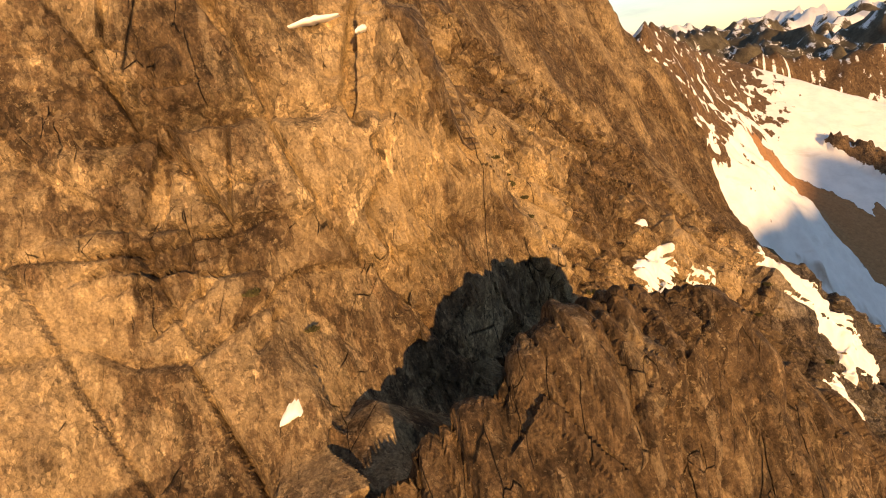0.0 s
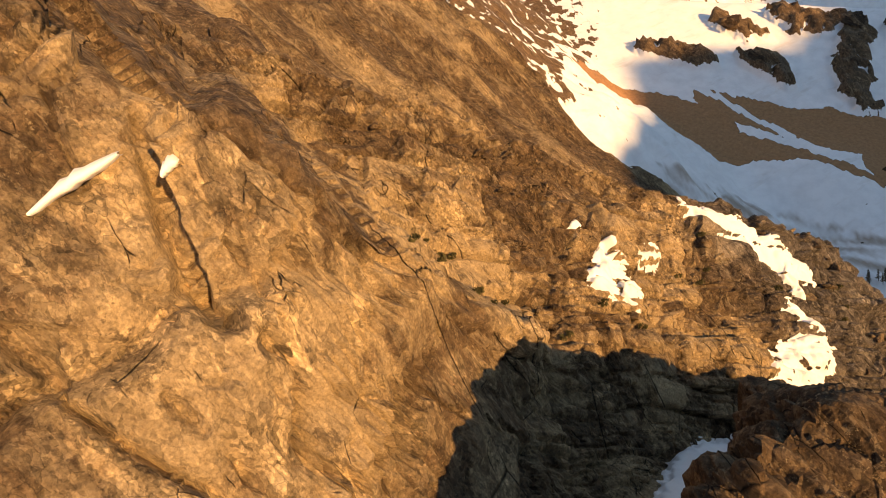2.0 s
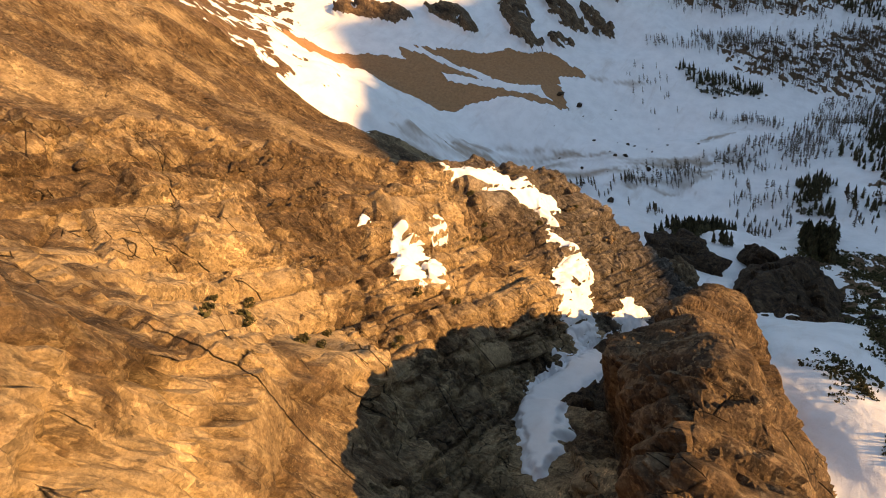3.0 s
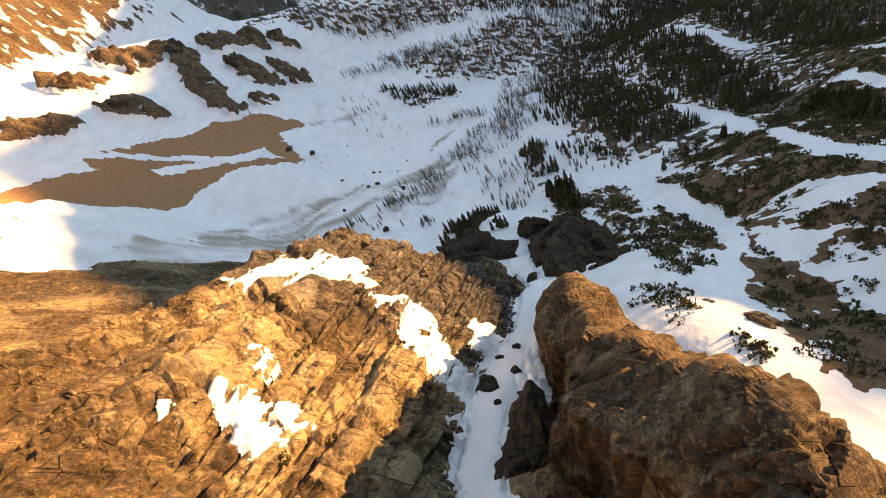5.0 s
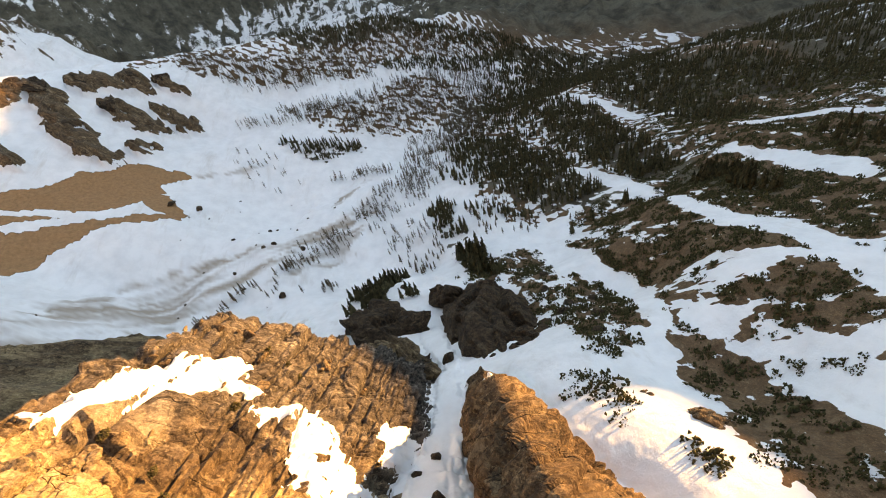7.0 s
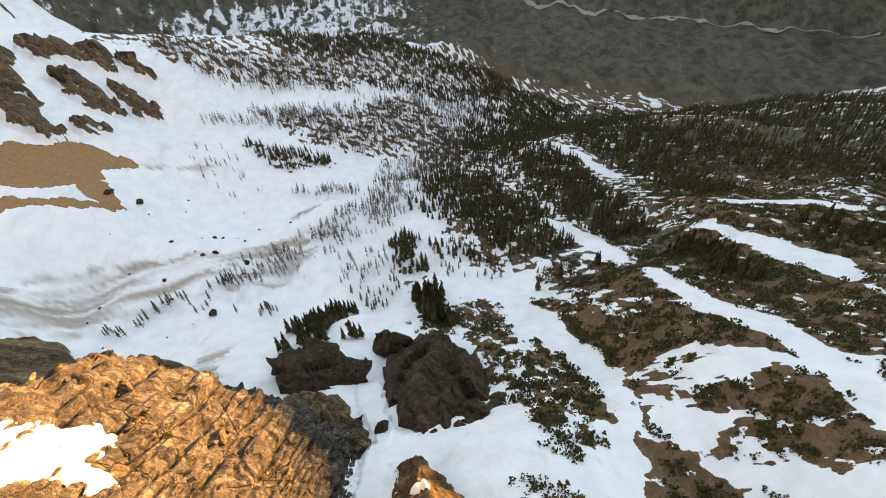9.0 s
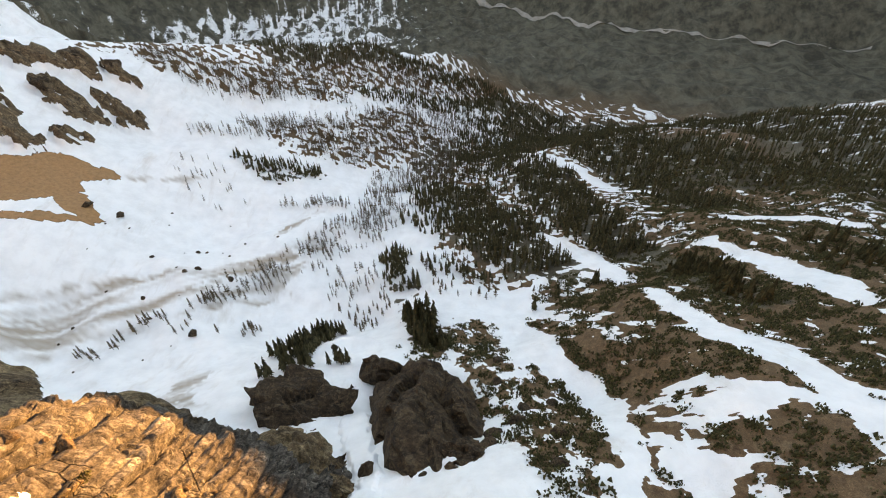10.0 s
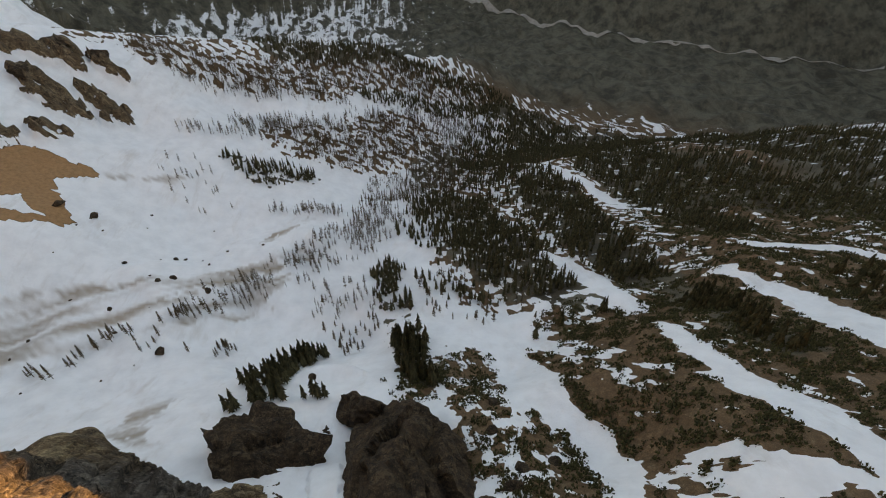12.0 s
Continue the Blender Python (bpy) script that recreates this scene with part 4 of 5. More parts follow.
def hewn(seed, detail, blocks, rough):
    """A rock of unit size: a ball cut by planes into flat facets, with joints and a worn grain."""
    bm = bmesh.new()
    bmesh.ops.create_icosphere(bm, subdivisions=detail, radius=1.0)
    rng = random.Random(seed)
    planes = []
    for _ in range(blocks):
        d = Vector((rng.gauss(0, 1), rng.gauss(0, 1), rng.gauss(0, 0.8))).normalized()
        planes.append((d, rng.uniform(0.5, 0.82)))
    s = Vector((seed * 3.1, seed * 1.7, 0))
    for v in bm.verts:
        p = v.co.normalized()
        reach = min([r / max(p.dot(d), 1e-3) for d, r in planes if p.dot(d) > 0.05] + [1.1])
        q = p * reach
        cell = noise.voronoi(Vector((q.x, q.y, q.z * 0.6)) * 2.2 + s)
        near, next_near = cell[0][0], cell[0][1]
        lump = noise.cell(cell[1][0] * 7.3)
        q += p * (0.11 * rough * (lump - 0.5) - rough * 0.03 * math.exp(-((next_near - near) / 0.07) ** 2))
        q += p * rough * 0.09 * noise.fractal(q * 3.2 + s, 0.85, 2.1, 6)
        v.co = q
    verts = [v.co.copy() for v in bm.verts]
    faces = [[v.index for v in f.verts] for f in bm.faces]
    bm.free()
    return verts, faces


ROCKS = [mesh_of("boulder", *hewn(i + 1, 3, 9, 0.5), ROCK) for i in range(6)]
CRAGS = [mesh_of("crag", *hewn(20 + i, 5, 15, 1.0), SHADED_DARK_ROCK) for i in range(5)]
SHADED = [mesh_of("crag", *hewn(50 + i, 4, 12, 1.2), ROCK) for i in range(5)]
GREY = [mesh_of("boulder", *hewn(40 + i, 3, 9, 0.6), SHADED_DARK_ROCK) for i in range(3)]


def fan_here(x, y):
    return float(union(np.array([x * 1.0]), np.array([y * 1.0]), FAN)[0])


def crag(which, x, y, z, rx, ry, rz, turn, label, group="", meshes=None):
    """A rock whose middle is at (x, y, z) on the plan, with its half sizes."""
    meshes = meshes or CRAGS if max(rx, ry, rz) > 9 else (ROCKS if "tan" in label else GREY)
    ob = new("crag" if max(rx, ry, rz) > 9 else "boulder", meshes[which % len(meshes)])
    ob.matrix_world = pose(SIZE * x, SIZE * y, SIZE * z, 0, 0, turn) @ Matrix.Diagonal((SIZE * rx, SIZE * ry, SIZE * rz, 1))
    return tagged(ob, label, "crag" if max(rx, ry, rz) > 9 else "boulder", group)


def split_crag(x, y, z, blocks, label):
    """A great rock of several blocks: name, shape, offset, tilt, turn and half sizes of each."""
    root = thing("crag", SIZE * x, SIZE * y, SIZE * z, label, "crag")
    for name, shape, (ox, oy, oz), tilt, turn, (rx, ry, rz) in blocks:
        ob = part(name, CRAGS[shape], root)
        ob.matrix_basis = pose(SIZE * ox, SIZE * oy, SIZE * oz, 0, tilt, turn) @ Matrix.Diagonal((SIZE * rx, SIZE * ry, SIZE * rz, 1))


split_crag(270, 112, 12, (("main_block", 0, (0, 0, 0), 33, 17, (84, 38, 50)), ("side_block", 2, (-6, -24, -4), 38, 24, (52, 20, 34)), ("head_block", 4, (42, 14, -20), 20, 60, (26, 22, 24))), "huge dark brown crag rising out of the snow")
split_crag(272, 180, 6, (("main_block", 1, (0, 0, 0), 0, 50, (42, 36, 43)), ("side_block", 3, (-20, -16, 8), 20, 15, (24, 18, 26)), ("low_block", 2, (8, 24, -10), 10, 80, (24, 18, 24))), "dark rounded crag at the snow's edge")
crag(2, 218, 91, 53, 22, 18, 25, 70, "dark broken crag leaning on a larger one")
crag(3, 300, 150, -2, 8, 10, 14, 10, "small dark crag with snow on its head", "")
crag(1, 157, 66, 98, 17, 12, 16, 200, "brown crag with scrub on its top beside the snow")
crag(2, 58, 131, 176, 38, 25, 29, -14, "shaded rock hump in the middle of the gully")
crag(3, 232, 152, 44, 12, 9, 10, 120, "dark broken rock at the gully's mouth")
crag(0, 345, 112, -34, 20, 16, 14, 160, "dark crag under the fir clump")
crag(4, 300, 94, 6, 13, 9, 12, 40, "dark rock ledge with low scrub on it")
crag(3, 290, 155, 6, 9, 12, 12, 80, "dark rock beside a larger crag")
crag(2, 226, 160, 62, 20, 14, 18, 20, "shaded grey broken rock at the end of the ridge", "", SHADED)
crag(4, 211, 148, 66, 14, 10, 15, 75, "shaded grey cracked block at the end of the ridge", "", SHADED)
crag(0, 246, 178, 46, 18, 12, 14, 110, "shaded grey rock linking the ridge and a crag", "", SHADED)
crag(3, 112, 51, 133, 9, 7, 6, 15, "brown outcrop with scrub on it in sunlit snow", "", SHADED)
crag(2, 128, 40, 126, 11, 7, 6, 70, "brown outcrop with scrub on it in sunlit snow", "", SHADED)
crag(4, 145, 56, 112, 12, 8, 9, 120, "brown broken crag with scrub beside sunlit snow", "", SHADED)
for n, (x, y) in enumerate([(255, 53), (226, 43), (243, 60), (285, 62), (262, 36), (310, 55), (205, 52), (236, 74)]):
    crag(n, x, y, float(ground_at(np.array([x * 1.0]), np.array([y * 1.0]))[0]) - 0.5, 5 + n % 3, 4, 2.6, 40 * n, "flat grey rock showing through the snow among scrub", "flat rocks among the scrub")
for n, (x, y, r) in enumerate([(109, 148, 6.2), (86, 129, 6.0), (92, 123, 3), (119, 139, 3.4), (98, 143, 2), (118, 152, 2), (134, 148, 2.6), (220, 134, 5), (142, 141, 3), (104, 136, 1.8)]):
    crag(n, x, y, float(ground_at(np.array([x * 1.0]), np.array([y * 1.0]))[0]) + 2.4, r, r * 0.8, r * 0.85, 47 * n, "grey boulder lying in the gully snow", "boulders in the gully")
slope_rng = np.random.RandomState(11)
for n in range(13):
    ox, oy, wide = RIBS[n % len(RIBS)][n // len(RIBS) % 2]
    x, y = ox + slope_rng.randn() * wide * 0.5, oy + slope_rng.randn() * wide * 0.5
    r = 5 + 9 * slope_rng.rand() ** 1.6
    z = float(ground_at(np.array([x]), np.array([y]))[0])
    ob = crag(n, x, y, z - 0.1 * r, r * 1.5, r * 1.1, r * 0.65, 0, "weathered brown outcrop in the snowy slope", "outcrops of the snowy slope")
    ob.matrix_world = pose(SIZE * x, SIZE * y, SIZE * (z - 0.3 * r), 30, 0, 25 * slope_rng.randn()) @ Matrix.Diagonal((SIZE * r * 1.5, SIZE * r * 1.6, SIZE * r * 0.5, 1))
# rubble on the ledges of the ridge
rng = np.random.RandomState(5)
spots_x, spots_y = rng.uniform(20, 196, 900), rng.uniform(164, 236, 900)
zz = ground_at(spots_x, spots_y)
on_ridge = (east_ridge(spots_x, spots_y) > np.maximum(main_face(spots_x, spots_y), valley(spots_x, spots_y)) + 6) & (fbm(spots_x / 18, spots_y / 18, 3, 161) > -0.15)
for n in np.flatnonzero(on_ridge)[:90]:
    r = 0.9 + 2.2 * rng.rand() ** 2.2
    crag(int(n), spots_x[n], spots_y[n], zz[n] - 0.05 * r, r * 1.4, r, r * 0.65, 360 * rng.rand(), "tan granite block resting on the sunlit ridge", "loose blocks on the ridge")
for n, (x, y, r) in enumerate([(416, 300, 4), (515, 323, 3.5), (505, 332, 2.5), (500, 290, 3), (537, 375, 2.5), (600, 450, 6), (601, 423, 5), (360, 170, 2.5), (560, 340, 2.5), (470, 360, 2)]):
    crag(n, x, y, float(ground_at(np.array([x * 1.0]), np.array([y * 1.0]))[0]) + 0.4, r * 1.4, r, r * 0.7, 61 * n, "dark stone lying on the snowfield", "stones on the snowfield")

for n in range(26):
    x, y = 520 + 75 * slope_rng.randn(), 360 + 60 * slope_rng.randn()
    if fan_here(x, y) < 0.1:
        r = 0.7 + 1.3 * slope_rng.rand() ** 2
        crag(n, x, y, float(ground_at(np.array([x]), np.array([y]))[0]) + 0.2, r * 1.4, r, r * 0.7, 73 * n, "small dark stone lying on the snowfield", "stones on the snowfield")


# ---- plants ----
def fir_crown(seed, layers, spokes):
    """Jagged drooping whorls round a stem of unit height."""
    rng = random.Random(seed)
    verts, faces = [], []
    for k in range(layers):
        f = k / layers
        z0, r = 0.1 + 0.86 * f, 0.135 * (1 - f) ** 0.8 + 0.012
        lean = (rng.uniform(-0.02, 0.02), rng.uniform(-0.02, 0.02))
        top = len(verts)
        verts.append((lean[0], lean[1], min(1.0, z0 + 0.26 * (1 - 0.5 * f))))
        ring = []
        for s in range(spokes * 2):
            a = math.tau * (s + rng.uniform(-0.35, 0.35)) / (spokes * 2) + k
            q = r * (rng.uniform(0.8, 1.25) if s % 2 == 0 else rng.uniform(0.3, 0.55))
            ring.append(len(verts))
            verts.append((lean[0] + q * math.cos(a), lean[1] + q * math.sin(a), z0 + (rng.uniform(-0.05, 0.0) if s % 2 == 0 else 0.035)))
        for s in range(spokes * 2):
            faces.append((top, ring[s], ring[(s + 1) % (spokes * 2)]))
    return np.array(verts), faces


def stem(sides, thick):
    verts = [(thick * math.cos(math.tau * i / sides), thick * math.sin(math.tau * i / sides), -0.08) for i in range(sides)] + [(0, 0, 0.97)]
    return np.array(verts), [(i, (i + 1) % sides, sides) for i in range(sides)]


def larch_twigs(seed, count):
    """Bare limbs: thin upturned blades round a stem of unit height."""
    rng = random.Random(seed)
    verts, faces = [], []
    for k in range(count):
        f = 0.22 + 0.75 * k / count
        a, r = 2.4 * k + rng.uniform(-0.5, 0.5), (0.17 * (1.08 - f)) * rng.uniform(0.7, 1.2) + 0.015
        c, s = math.cos(a), math.sin(a)
        b = len(verts)
        verts += [(0, 0, f - 0.03), (0, 0, f + 0.035), (r * c, r * s, f + rng.uniform(0.0, 0.06)), (0.6 * r * c - 0.045 * s, 0.6 * r * s + 0.045 * c, f - 0.03)]
        faces += [(b, b + 2, b + 1), (b, b + 3, b + 2)]
    return np.array(verts), faces


def scrub_clump(seed, blades):
    """A low mound of leafy tufts, half a unit high."""
    rng = random.Random(seed)
    verts, faces = [], []
    for _ in range(blades):
        a, r = rng.uniform(0, math.tau), 0.55 * math.sqrt(rng.random())
        x, y, h = r * math.cos(a), r * math.sin(a), rng.uniform(0.18, 0.5) * (1.15 - r)
        w = rng.uniform(0.08, 0.15)
        b = len(verts)
        t = rng.uniform(0, math.tau)
        for s in range(3):
            verts.append((x + w * math.cos(t + s * 2.1), y + w * math.sin(t + s * 2.1), -0.08 + 0.25 * h))
        verts.append((x + rng.uniform(-0.09, 0.09), y + rng.uniform(-0.09, 0.09), h))
        faces += [(b, b + 1, b + 3), (b + 1, b + 2, b + 3), (b + 2, b, b + 3)]
    return np.array(verts), faces


# where each kind grows: lines on the plan, radius, share of the places taken
FIRS = [([(552, 128, 17), (438, 111, 14), (376, 103, 12), (348, 96, 12)], 1.0), ([(729, 39, 60), (576, 9, 62), (490, -26, 38), (444, -55, 21)], 1.0), ([(367, 204, 17), (390, 198, 13), (420, 190, 18)], 0.95), ([(787, -110, 54), (592, -103, 44), (480, -108, 30)], 1.0), ([(848, -264, 83), (659, -243, 33), (563, -242, 39)], 0.7)]
FIRS += [([(1313, -263, 110), (1000, -260, 120), (800, -300, 110), (717, -349, 70)], 0.65), ([(659, -317, 40), (627, -385, 60), (576, -441, 60)], 0.45), ([(507, -131, 11), (428, -129, 14), (359, -121, 15), (319, -121, 12)], 0.5), ([(396, -245, 24), (371, -248, 36)], 0.3), ([(778, 334, 14), (763, 289, 28), (781, 248, 24)], 0.75), ([(1132, 166, 22), (1184, 50, 28), (1391, -186, 40)], 0.7)]
FIRS += [([(560, -520, 150), (800, -600, 150), (1050, -620, 150), (1200, -420, 150)], 0.45), ([(1180, 330, 45), (1290, 190, 45), (1420, 60, 45)], 0.5), ([(900, -60, 80), (1050, -80, 80), (1200, -140, 80)], 0.8), ([(800, -20, 80), (660, -60, 60), (540, -80, 40)], 0.4), ([(1290, 200, 40), (1400, 20, 60), (1450, -150, 60)], 0.6), ([(516, 80, 18), (460, 52, 26), (466, 13, 24), (417, -6, 15)], 0.4), ([(330, 215, 5), (340, 190, 5), (330, 160, 4)], 0.7), ([(640, 90, 30), (600, 60, 30)], 0.5)]
LARCHES = [([(452, 304, 9), (485, 282, 17), (516, 247, 21), (573, 197, 24), (645, 149, 30), (700, 110, 34)], 0.75), ([(684, 266, 8), (669, 205, 9), (666, 163, 11), (638, 145, 9)], 1.0), ([(996, 493, 30), (1006, 431, 48), (1033, 353, 46), (1103, 257, 67)], 0.85), ([(1198, 263, 60), (1256, 130, 80), (1380, -5, 80), (1430, -120, 70)], 0.85), ([(899, 309, 50), (898, 208, 63), (1030, 94, 79), (1164, -72, 100)], 0.85)]
LARCHES += [([(824, 66, 70), (1025, -27, 85), (909, -72, 88)], 0.85), ([(826, 408, 10), (848, 339, 18)], 0.4), ([(393, 367, 12), (433, 334, 14), (421, 257, 14)], 0.35), ([(809, 121, 40), (700, 140, 26), (597, 160, 24)], 0.6), ([(516, 80, 22), (460, 52, 33), (466, 13, 24), (417, -6, 15)], 0.5), ([(730, 380, 30), (690, 340, 30)], 0.1), ([(430, 150, 26), (500, 170, 30)], 0.35), ([(560, -60, 30), (640, -70, 45), (760, -120, 45)], 0.4)]
SCRUBS = [([(342, 63, 8), (288, 70, 9), (262, 74, 8)], 1.0), ([(286, 27, 8), (248, 25, 12), (220, 31, 6)], 1.0), ([(243, 50, 8), (227, 71, 8)], 1.0), ([(338, 102, 16), (349, 84, 12)], 0.9), ([(275, 58, 11), (228, 50, 14), (191, 50, 12)], 0.75), ([(117, 52, 4), (111, 50, 4)], 1.0), ([(109, 30, 5), (101, 27, 5)], 1.0), ([(161, 71, 11), (138, 65, 6)], 0.8), ([(376, 11, 9), (316, 7, 13), (296, -3, 9)], 1.0)]
SCRUBS += [([(393, -35, 22), (356, -54, 22), (325, -56, 12)], 0.9), ([(285, 0, 8), (263, -15, 17), (258, -37, 14), (238, -60, 13), (226, -68, 9)], 0.7), ([(271, 4, 4), (236, 7, 8), (213, 11, 5), (191, 13, 6), (162, 14, 8), (130, 10, 8)], 0.5), ([(298, -16, 10), (279, -45, 11), (259, -59, 10)], 0.9), ([(213, -20, 4), (203, -34, 8), (190, -44, 9)], 0.7)]
SCRUBS += [([(330, -130, 30), (420, -120, 30)], 0.9), ([(404, -66, 20), (330, -100, 20), (280, -105, 20)], 0.8), ([(427, -271, 70), (420, -140, 50)], 0.6), ([(520, -200, 60), (600, -230, 60), (720, -300, 70)], 0.55), ([(600, -420, 90), (480, -380, 90), (330, -250, 90)], 0.55), ([(250, -130, 30), (300, -140, 26), (360, -150, 20)], 0.8), ([(160, -30, 20), (190, -60, 20), (220, -110, 22)], 0.6), ([(306, 195, 7), (285, 190, 6)], 0.7), ([(240, 165, 7), (215, 178, 6)], 0.4)]
cell = 4.3
cx, cy = np.meshgrid(np.arange(120, 1480, cell), np.arange(-760, 600, cell))
cx = (cx + rng.uniform(-0.5, 0.5, cx.shape) * cell).ravel()
cy = (cy + rng.uniform(-0.5, 0.5, cy.shape) * cell).ravel()
luck = rng.rand(len(cx))
clear = np.maximum(union(cx, cy, LANES), union(cx, cy, PATCHES)) < 0.4
clear &= rock_share(cx, cy) < 0.3
clump = 0.65 + 0.9 * fbm(cx / 24, cy / 24, 3, 171)


def chosen(kinds):
    share = np.zeros(len(cx))
    for way, most in kinds:
        d, _, r = along(cx, cy, way)
        share = np.maximum(share, most * step(1.3, 0.5, d / r))
    return clear & (luck < share * clump)


sx, sy = np.meshgrid(np.arange(95, 760, 2.5), np.arange(-480, 240, 2.5))
sx = (sx + rng.uniform(-0.5, 0.5, sx.shape) * 3.0).ravel()
sy = (sy + rng.uniform(-0.5, 0.5, sy.shape) * 3.0).ravel()
is_fir = chosen(FIRS)
is_larch = chosen(LARCHES) & ~is_fir
share = 0.42 * union(sx, sy, BROKEN[:6])
for way, most in SCRUBS:
    d, _, r = along(sx, sy, way)
    share = np.maximum(share, most * step(1.4, 0.5, d / r))
is_scrub = (rng.rand(len(sx)) < share * np.clip(0.6 + 1.3 * fbm(sx / 13, sy / 13, 4, 181), 0, 1)) & (np.maximum(union(sx, sy, LANES), union(sx, sy, PATCHES)) < 0.4) & (rock_share(sx, sy) < 0.3)
near_tree = cx < 470


def standing(x, y, tall, rng):
    z = ground_at(x, y)
    return np.stack([SIZE * x, SIZE * y, SIZE * z - 0.1], -1), SIZE * tall, rng.uniform(0, 6.28, len(x))


def grove(name, shapes, mats, places, tall, turns, widths, label, category):
    """Many alike plants in one mesh of kind stuff."""
    verts, faces, mat_ids, base = [], [], [], 0
    pick = np.arange(len(places)) % len(shapes)
    for s, pieces in enumerate(shapes):
        who = np.flatnonzero(pick == s)
        if not len(who):
            continue
        c, n = np.cos(turns[who])[:, None], np.sin(turns[who])[:, None]
        for m, (v, f) in enumerate(pieces):
            w = (tall[who] * widths[who])[:, None]
            px = places[who, 0:1] + w * (v[:, 0] * c - v[:, 1] * n)
            py = places[who, 1:2] + w * (v[:, 0] * n + v[:, 1] * c)
            pz = places[who, 2:3] + tall[who][:, None] * v[:, 2]
            verts.append(np.stack([px, py, pz], -1).reshape(-1, 3))
            f = np.array(f)
            faces.append((f[None] + base + (np.arange(len(who)) * len(v))[:, None, None]).reshape(-1, 3))
            mat_ids.append(np.full(len(who) * len(f), m))
            base += len(who) * len(v)
    verts, faces, mat_ids = np.concatenate(verts), np.concatenate(faces), np.concatenate(mat_ids)
    me = bpy.data.meshes.new(name)
    me.vertices.add(len(verts))
    me.vertices.foreach_set("co", verts.ravel())
    me.loops.add(len(faces) * 3)
    me.loops.foreach_set("vertex_index", faces.ravel().astype(np.int32))
    me.polygons.add(len(faces))
    me.polygons.foreach_set("loop_start", np.arange(len(faces), dtype=np.int32) * 3)
    me.polygons.foreach_set("material_index", mat_ids.astype(np.int32))
    me.update(calc_edges=True)
    for m in mats:
        me.materials.append(m)
    return tagged(new(name, me), label, category, kind="stuff")


def plants(name, x, y, shapes, mats, low, high, label, category):
    r = np.random.RandomState(len(x))
    places, tall, turns = standing(x, y, r.uniform(low, high, len(x)) * (0.8 + 0.4 * r.rand(len(x))), r)
    return grove(name, shapes, mats, places, tall, turns, r.uniform(0.8, 1.25, len(x)), label, category)


FIR_SHAPES = [[fir_crown(i, 6, 5), stem(3, 0.02)] for i in range(5)]
LARCH_SHAPES = [[larch_twigs(i, 15), stem(3, 0.014)] for i in range(5)]
SCRUB_SHAPES = [[scrub_clump(i, 17)] for i in range(6)]
plants("fir_forest", cx[is_fir & ~near_tree], cy[is_fir & ~near_tree], FIR_SHAPES, (NEEDLES, BARK), 9, 18, "dark green fir forest on the valley bench", "forest")
plants("larch_forest", cx[is_larch & ~near_tree], cy[is_larch & ~near_tree], LARCH_SHAPES, (LARCH, BARK), 9, 17, "thin bare brown larch forest standing in snow", "forest")
plants("scrub", sx[is_scrub], sy[is_scrub], SCRUB_SHAPES, (SCRUB,), 3, 6.8, "low dark alpine scrub between snow patches", "scrub")


def tree(name, crown, leaf, label, category, group):
    root = new(name)
    tagged(root, label, category, group)
    part("trunk", mesh_of("trunk", *stem(6, 0.022), BARK), root, "brown bark")
    part("crown", mesh_of("crown", *crown, leaf), root)
    return root


def planted(prototypes, who, low, high, limit):
    r = np.random.RandomState(3)
    ids = np.flatnonzero(who)
    ids = ids[np.argsort(cx[ids])][:limit]
    z = ground_at(cx[ids], cy[ids])
    for k, i in enumerate(ids):
        p, h = prototypes[k % len(prototypes)], SIZE * r.uniform(low, high)
        m = pose(SIZE * cx[i], SIZE * cy[i], SIZE * z[k] - 0.1, 0, 0, 360 * r.rand()) @ Matrix.Diagonal((h * r.uniform(0.9, 1.3), h * r.uniform(0.9, 1.3), h, 1))
        if k < len(prototypes):
            p.matrix_world = m
        else:
            q = copy_thing(p, m)
            q.matrix_basis = m


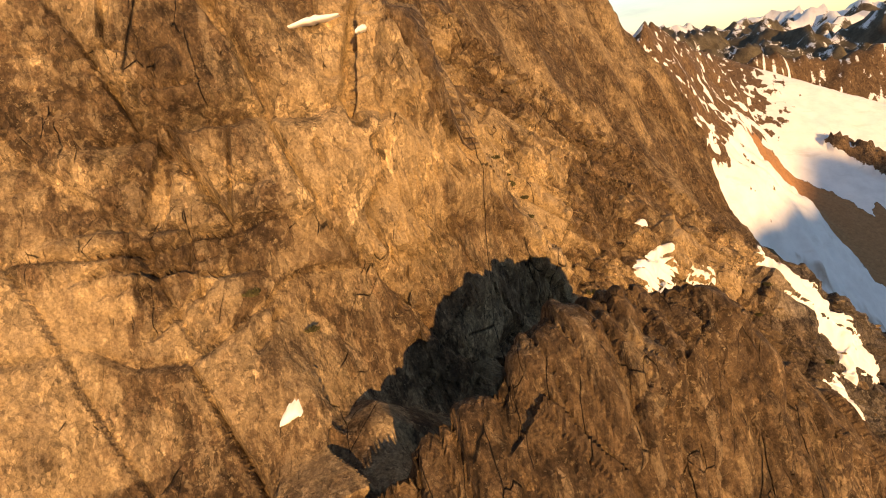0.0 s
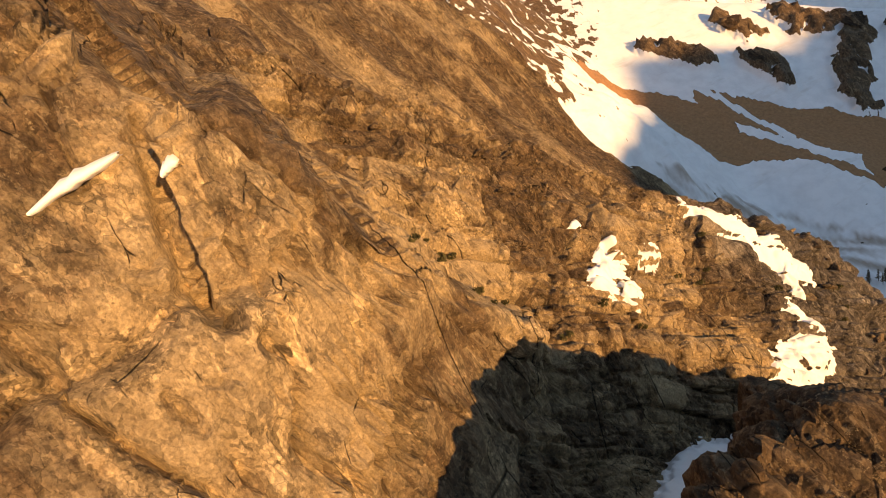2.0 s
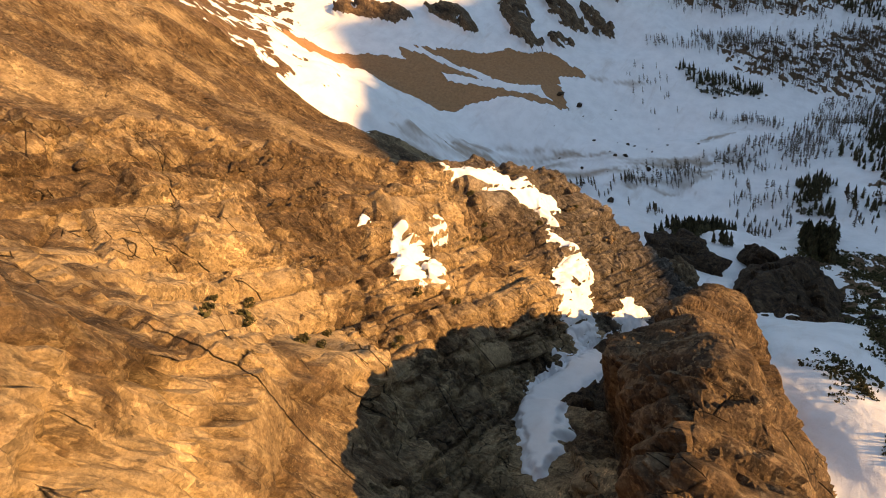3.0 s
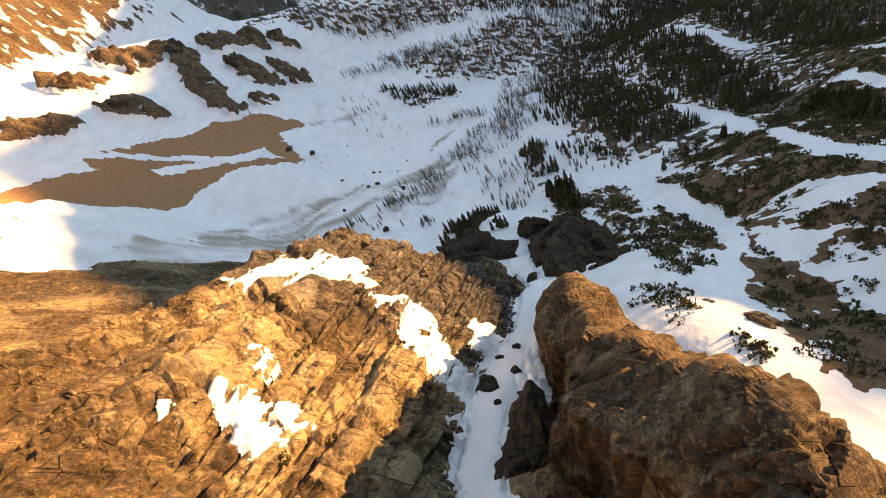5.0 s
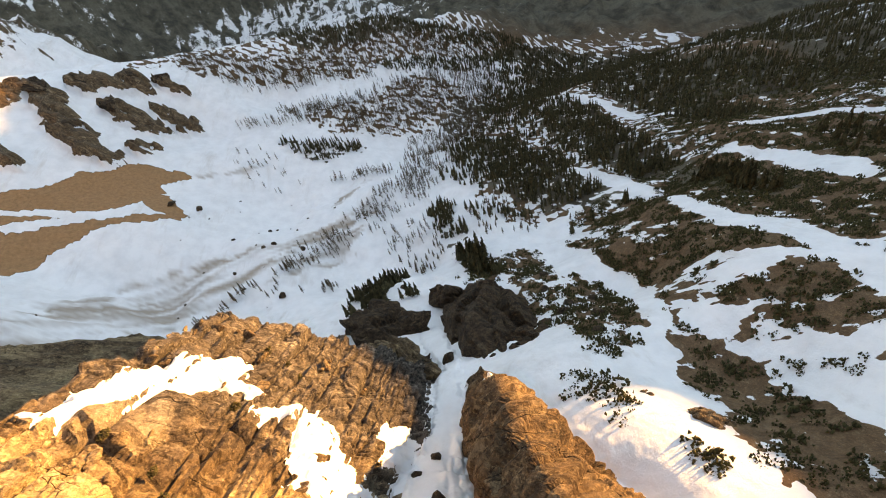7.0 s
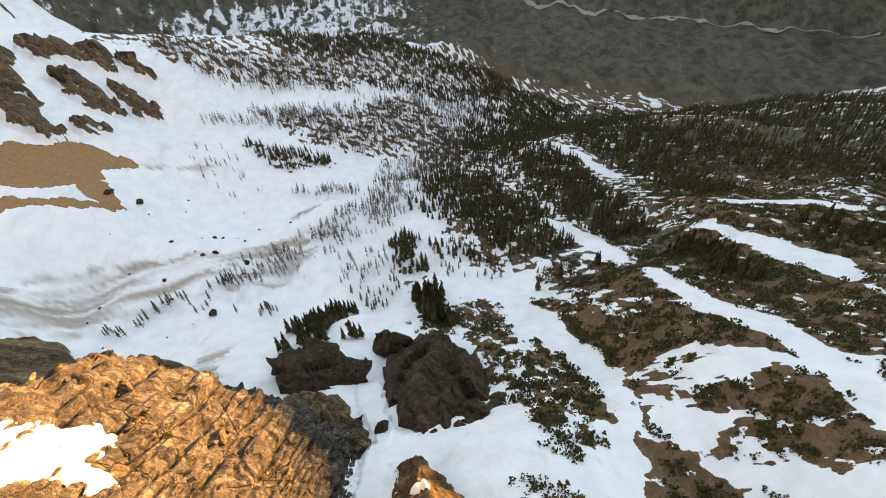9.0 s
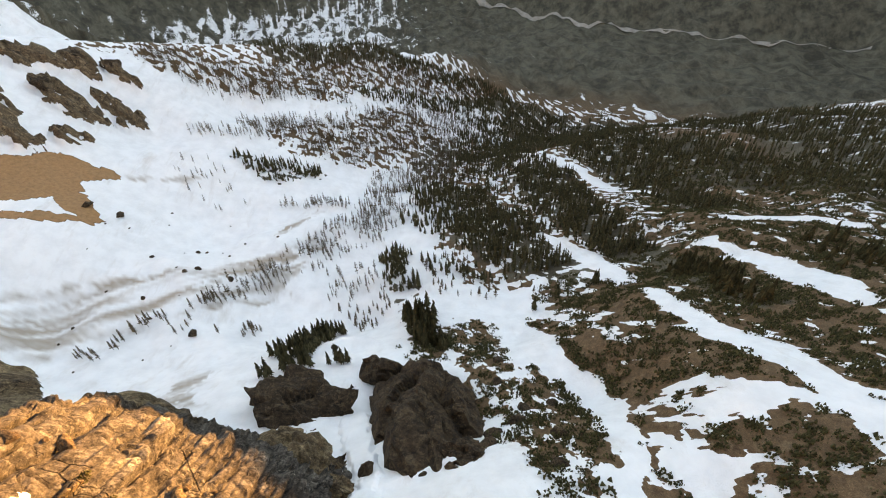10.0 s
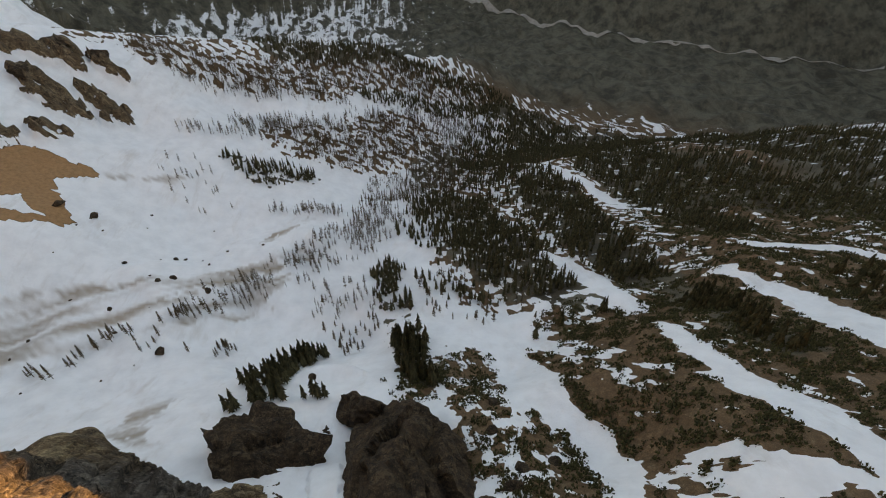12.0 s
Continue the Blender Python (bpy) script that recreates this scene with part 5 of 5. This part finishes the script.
FIR_NEAR = [tree("fir_tree", fir_crown(30 + i, 10, 7), NEEDLES, "dark green fir tree standing in snow", "tree", "firs near the crags") for i in range(4)]
LARCH_NEAR = [tree("larch_tree", larch_twigs(40 + i, 30), LARCH, "bare brown larch tree standing in snow", "tree", "larches on the snowfield") for i in range(4)]
planted(FIR_NEAR, is_fir & near_tree, 13, 24, 270)
planted(LARCH_NEAR, is_larch & near_tree, 9, 16, 240)
BUSHES = [mesh_of("bush", *scrub_clump(60 + i, 60), SCRUB) for i in range(3)]
for n, (x, y) in enumerate([(17, 177), (23, 181), (17, 166), (16, 161), (12, 160), (24, 161), (21, 159), (42, 167), (179, 189), (148, 193), (103, 194), (112, 194), (89, 201), (71, 174), (170, 184), (-33, 94.5), (-42, 92), (184, 196), (120, 199), (62, 178), (30, 172), (128, 208)]):
    bush = new("bush", BUSHES[n % 3])
    s = SIZE * (1.9 + 1.3 * ((n * 7) % 5) / 5)
    bush.matrix_world = pose(SIZE * x, SIZE * y, SIZE * float(ground_at(np.array([x * 1.0]), np.array([y * 1.0]))[0]) - 0.05, 0, 0, 50 * n) @ Matrix.Diagonal((s * 1.4, s * 1.2, s, 1))
    tagged(bush, "small olive green bush rooted in a rock crack", "bush", "bushes on the cliff")

# the river's gravel bed on the far valley floor
BED = [(3050, 60), (2890, -124), (2704, -323), (2498, -522), (2254, -703), (2114, -891), (2020, -1077), (1918, -1354), (1774, -1600)]
bed_v, bed_f = [], []
steps = [((1 - s) * a[0] + s * b[0], (1 - s) * a[1] + s * b[1]) for a, b in zip(BED, BED[1:]) for s in np.linspace(0, 1, 24, endpoint=False)]
for n, (x, y) in enumerate(steps):
    w = 13 + 9 * float(fbm(np.array([n / 7.0]), np.array([3.3]), 3, 191)[0])
    x += 14 * float(fbm(np.array([n / 11.0]), np.array([9.3]), 2, 193)[0])
    for side in (-1, -0.3, 0.3, 1):
        px, py = x + 0.7 * w * side, y - 0.7 * w * side
        bed_v.append((SIZE * px, SIZE * py, SIZE * float(ground_at(np.array([px]), np.array([py]))[0]) + 1.5))
    if n:
        for k in range(3):
            b = n * 4 + k
            bed_f.append((b - 4, b - 3, b + 1, b))
GRAVEL, g_nodes, g_links, g_bsdf = material("pale_gravel")
g_links.new(ramp(g_nodes, g_links, noise_node(g_nodes, g_links, place(g_nodes), 0.1, 6, 0.7), [(0.3, (0.2, 0.17, 0.14)), (0.7, (0.42, 0.38, 0.33))]), g_bsdf.inputs["Base Color"])
tagged(new("river_bed", mesh_of("river_bed", bed_v, bed_f, GRAVEL)), "pale gravel river bed on the dark valley floor", "river bed", kind="structure")
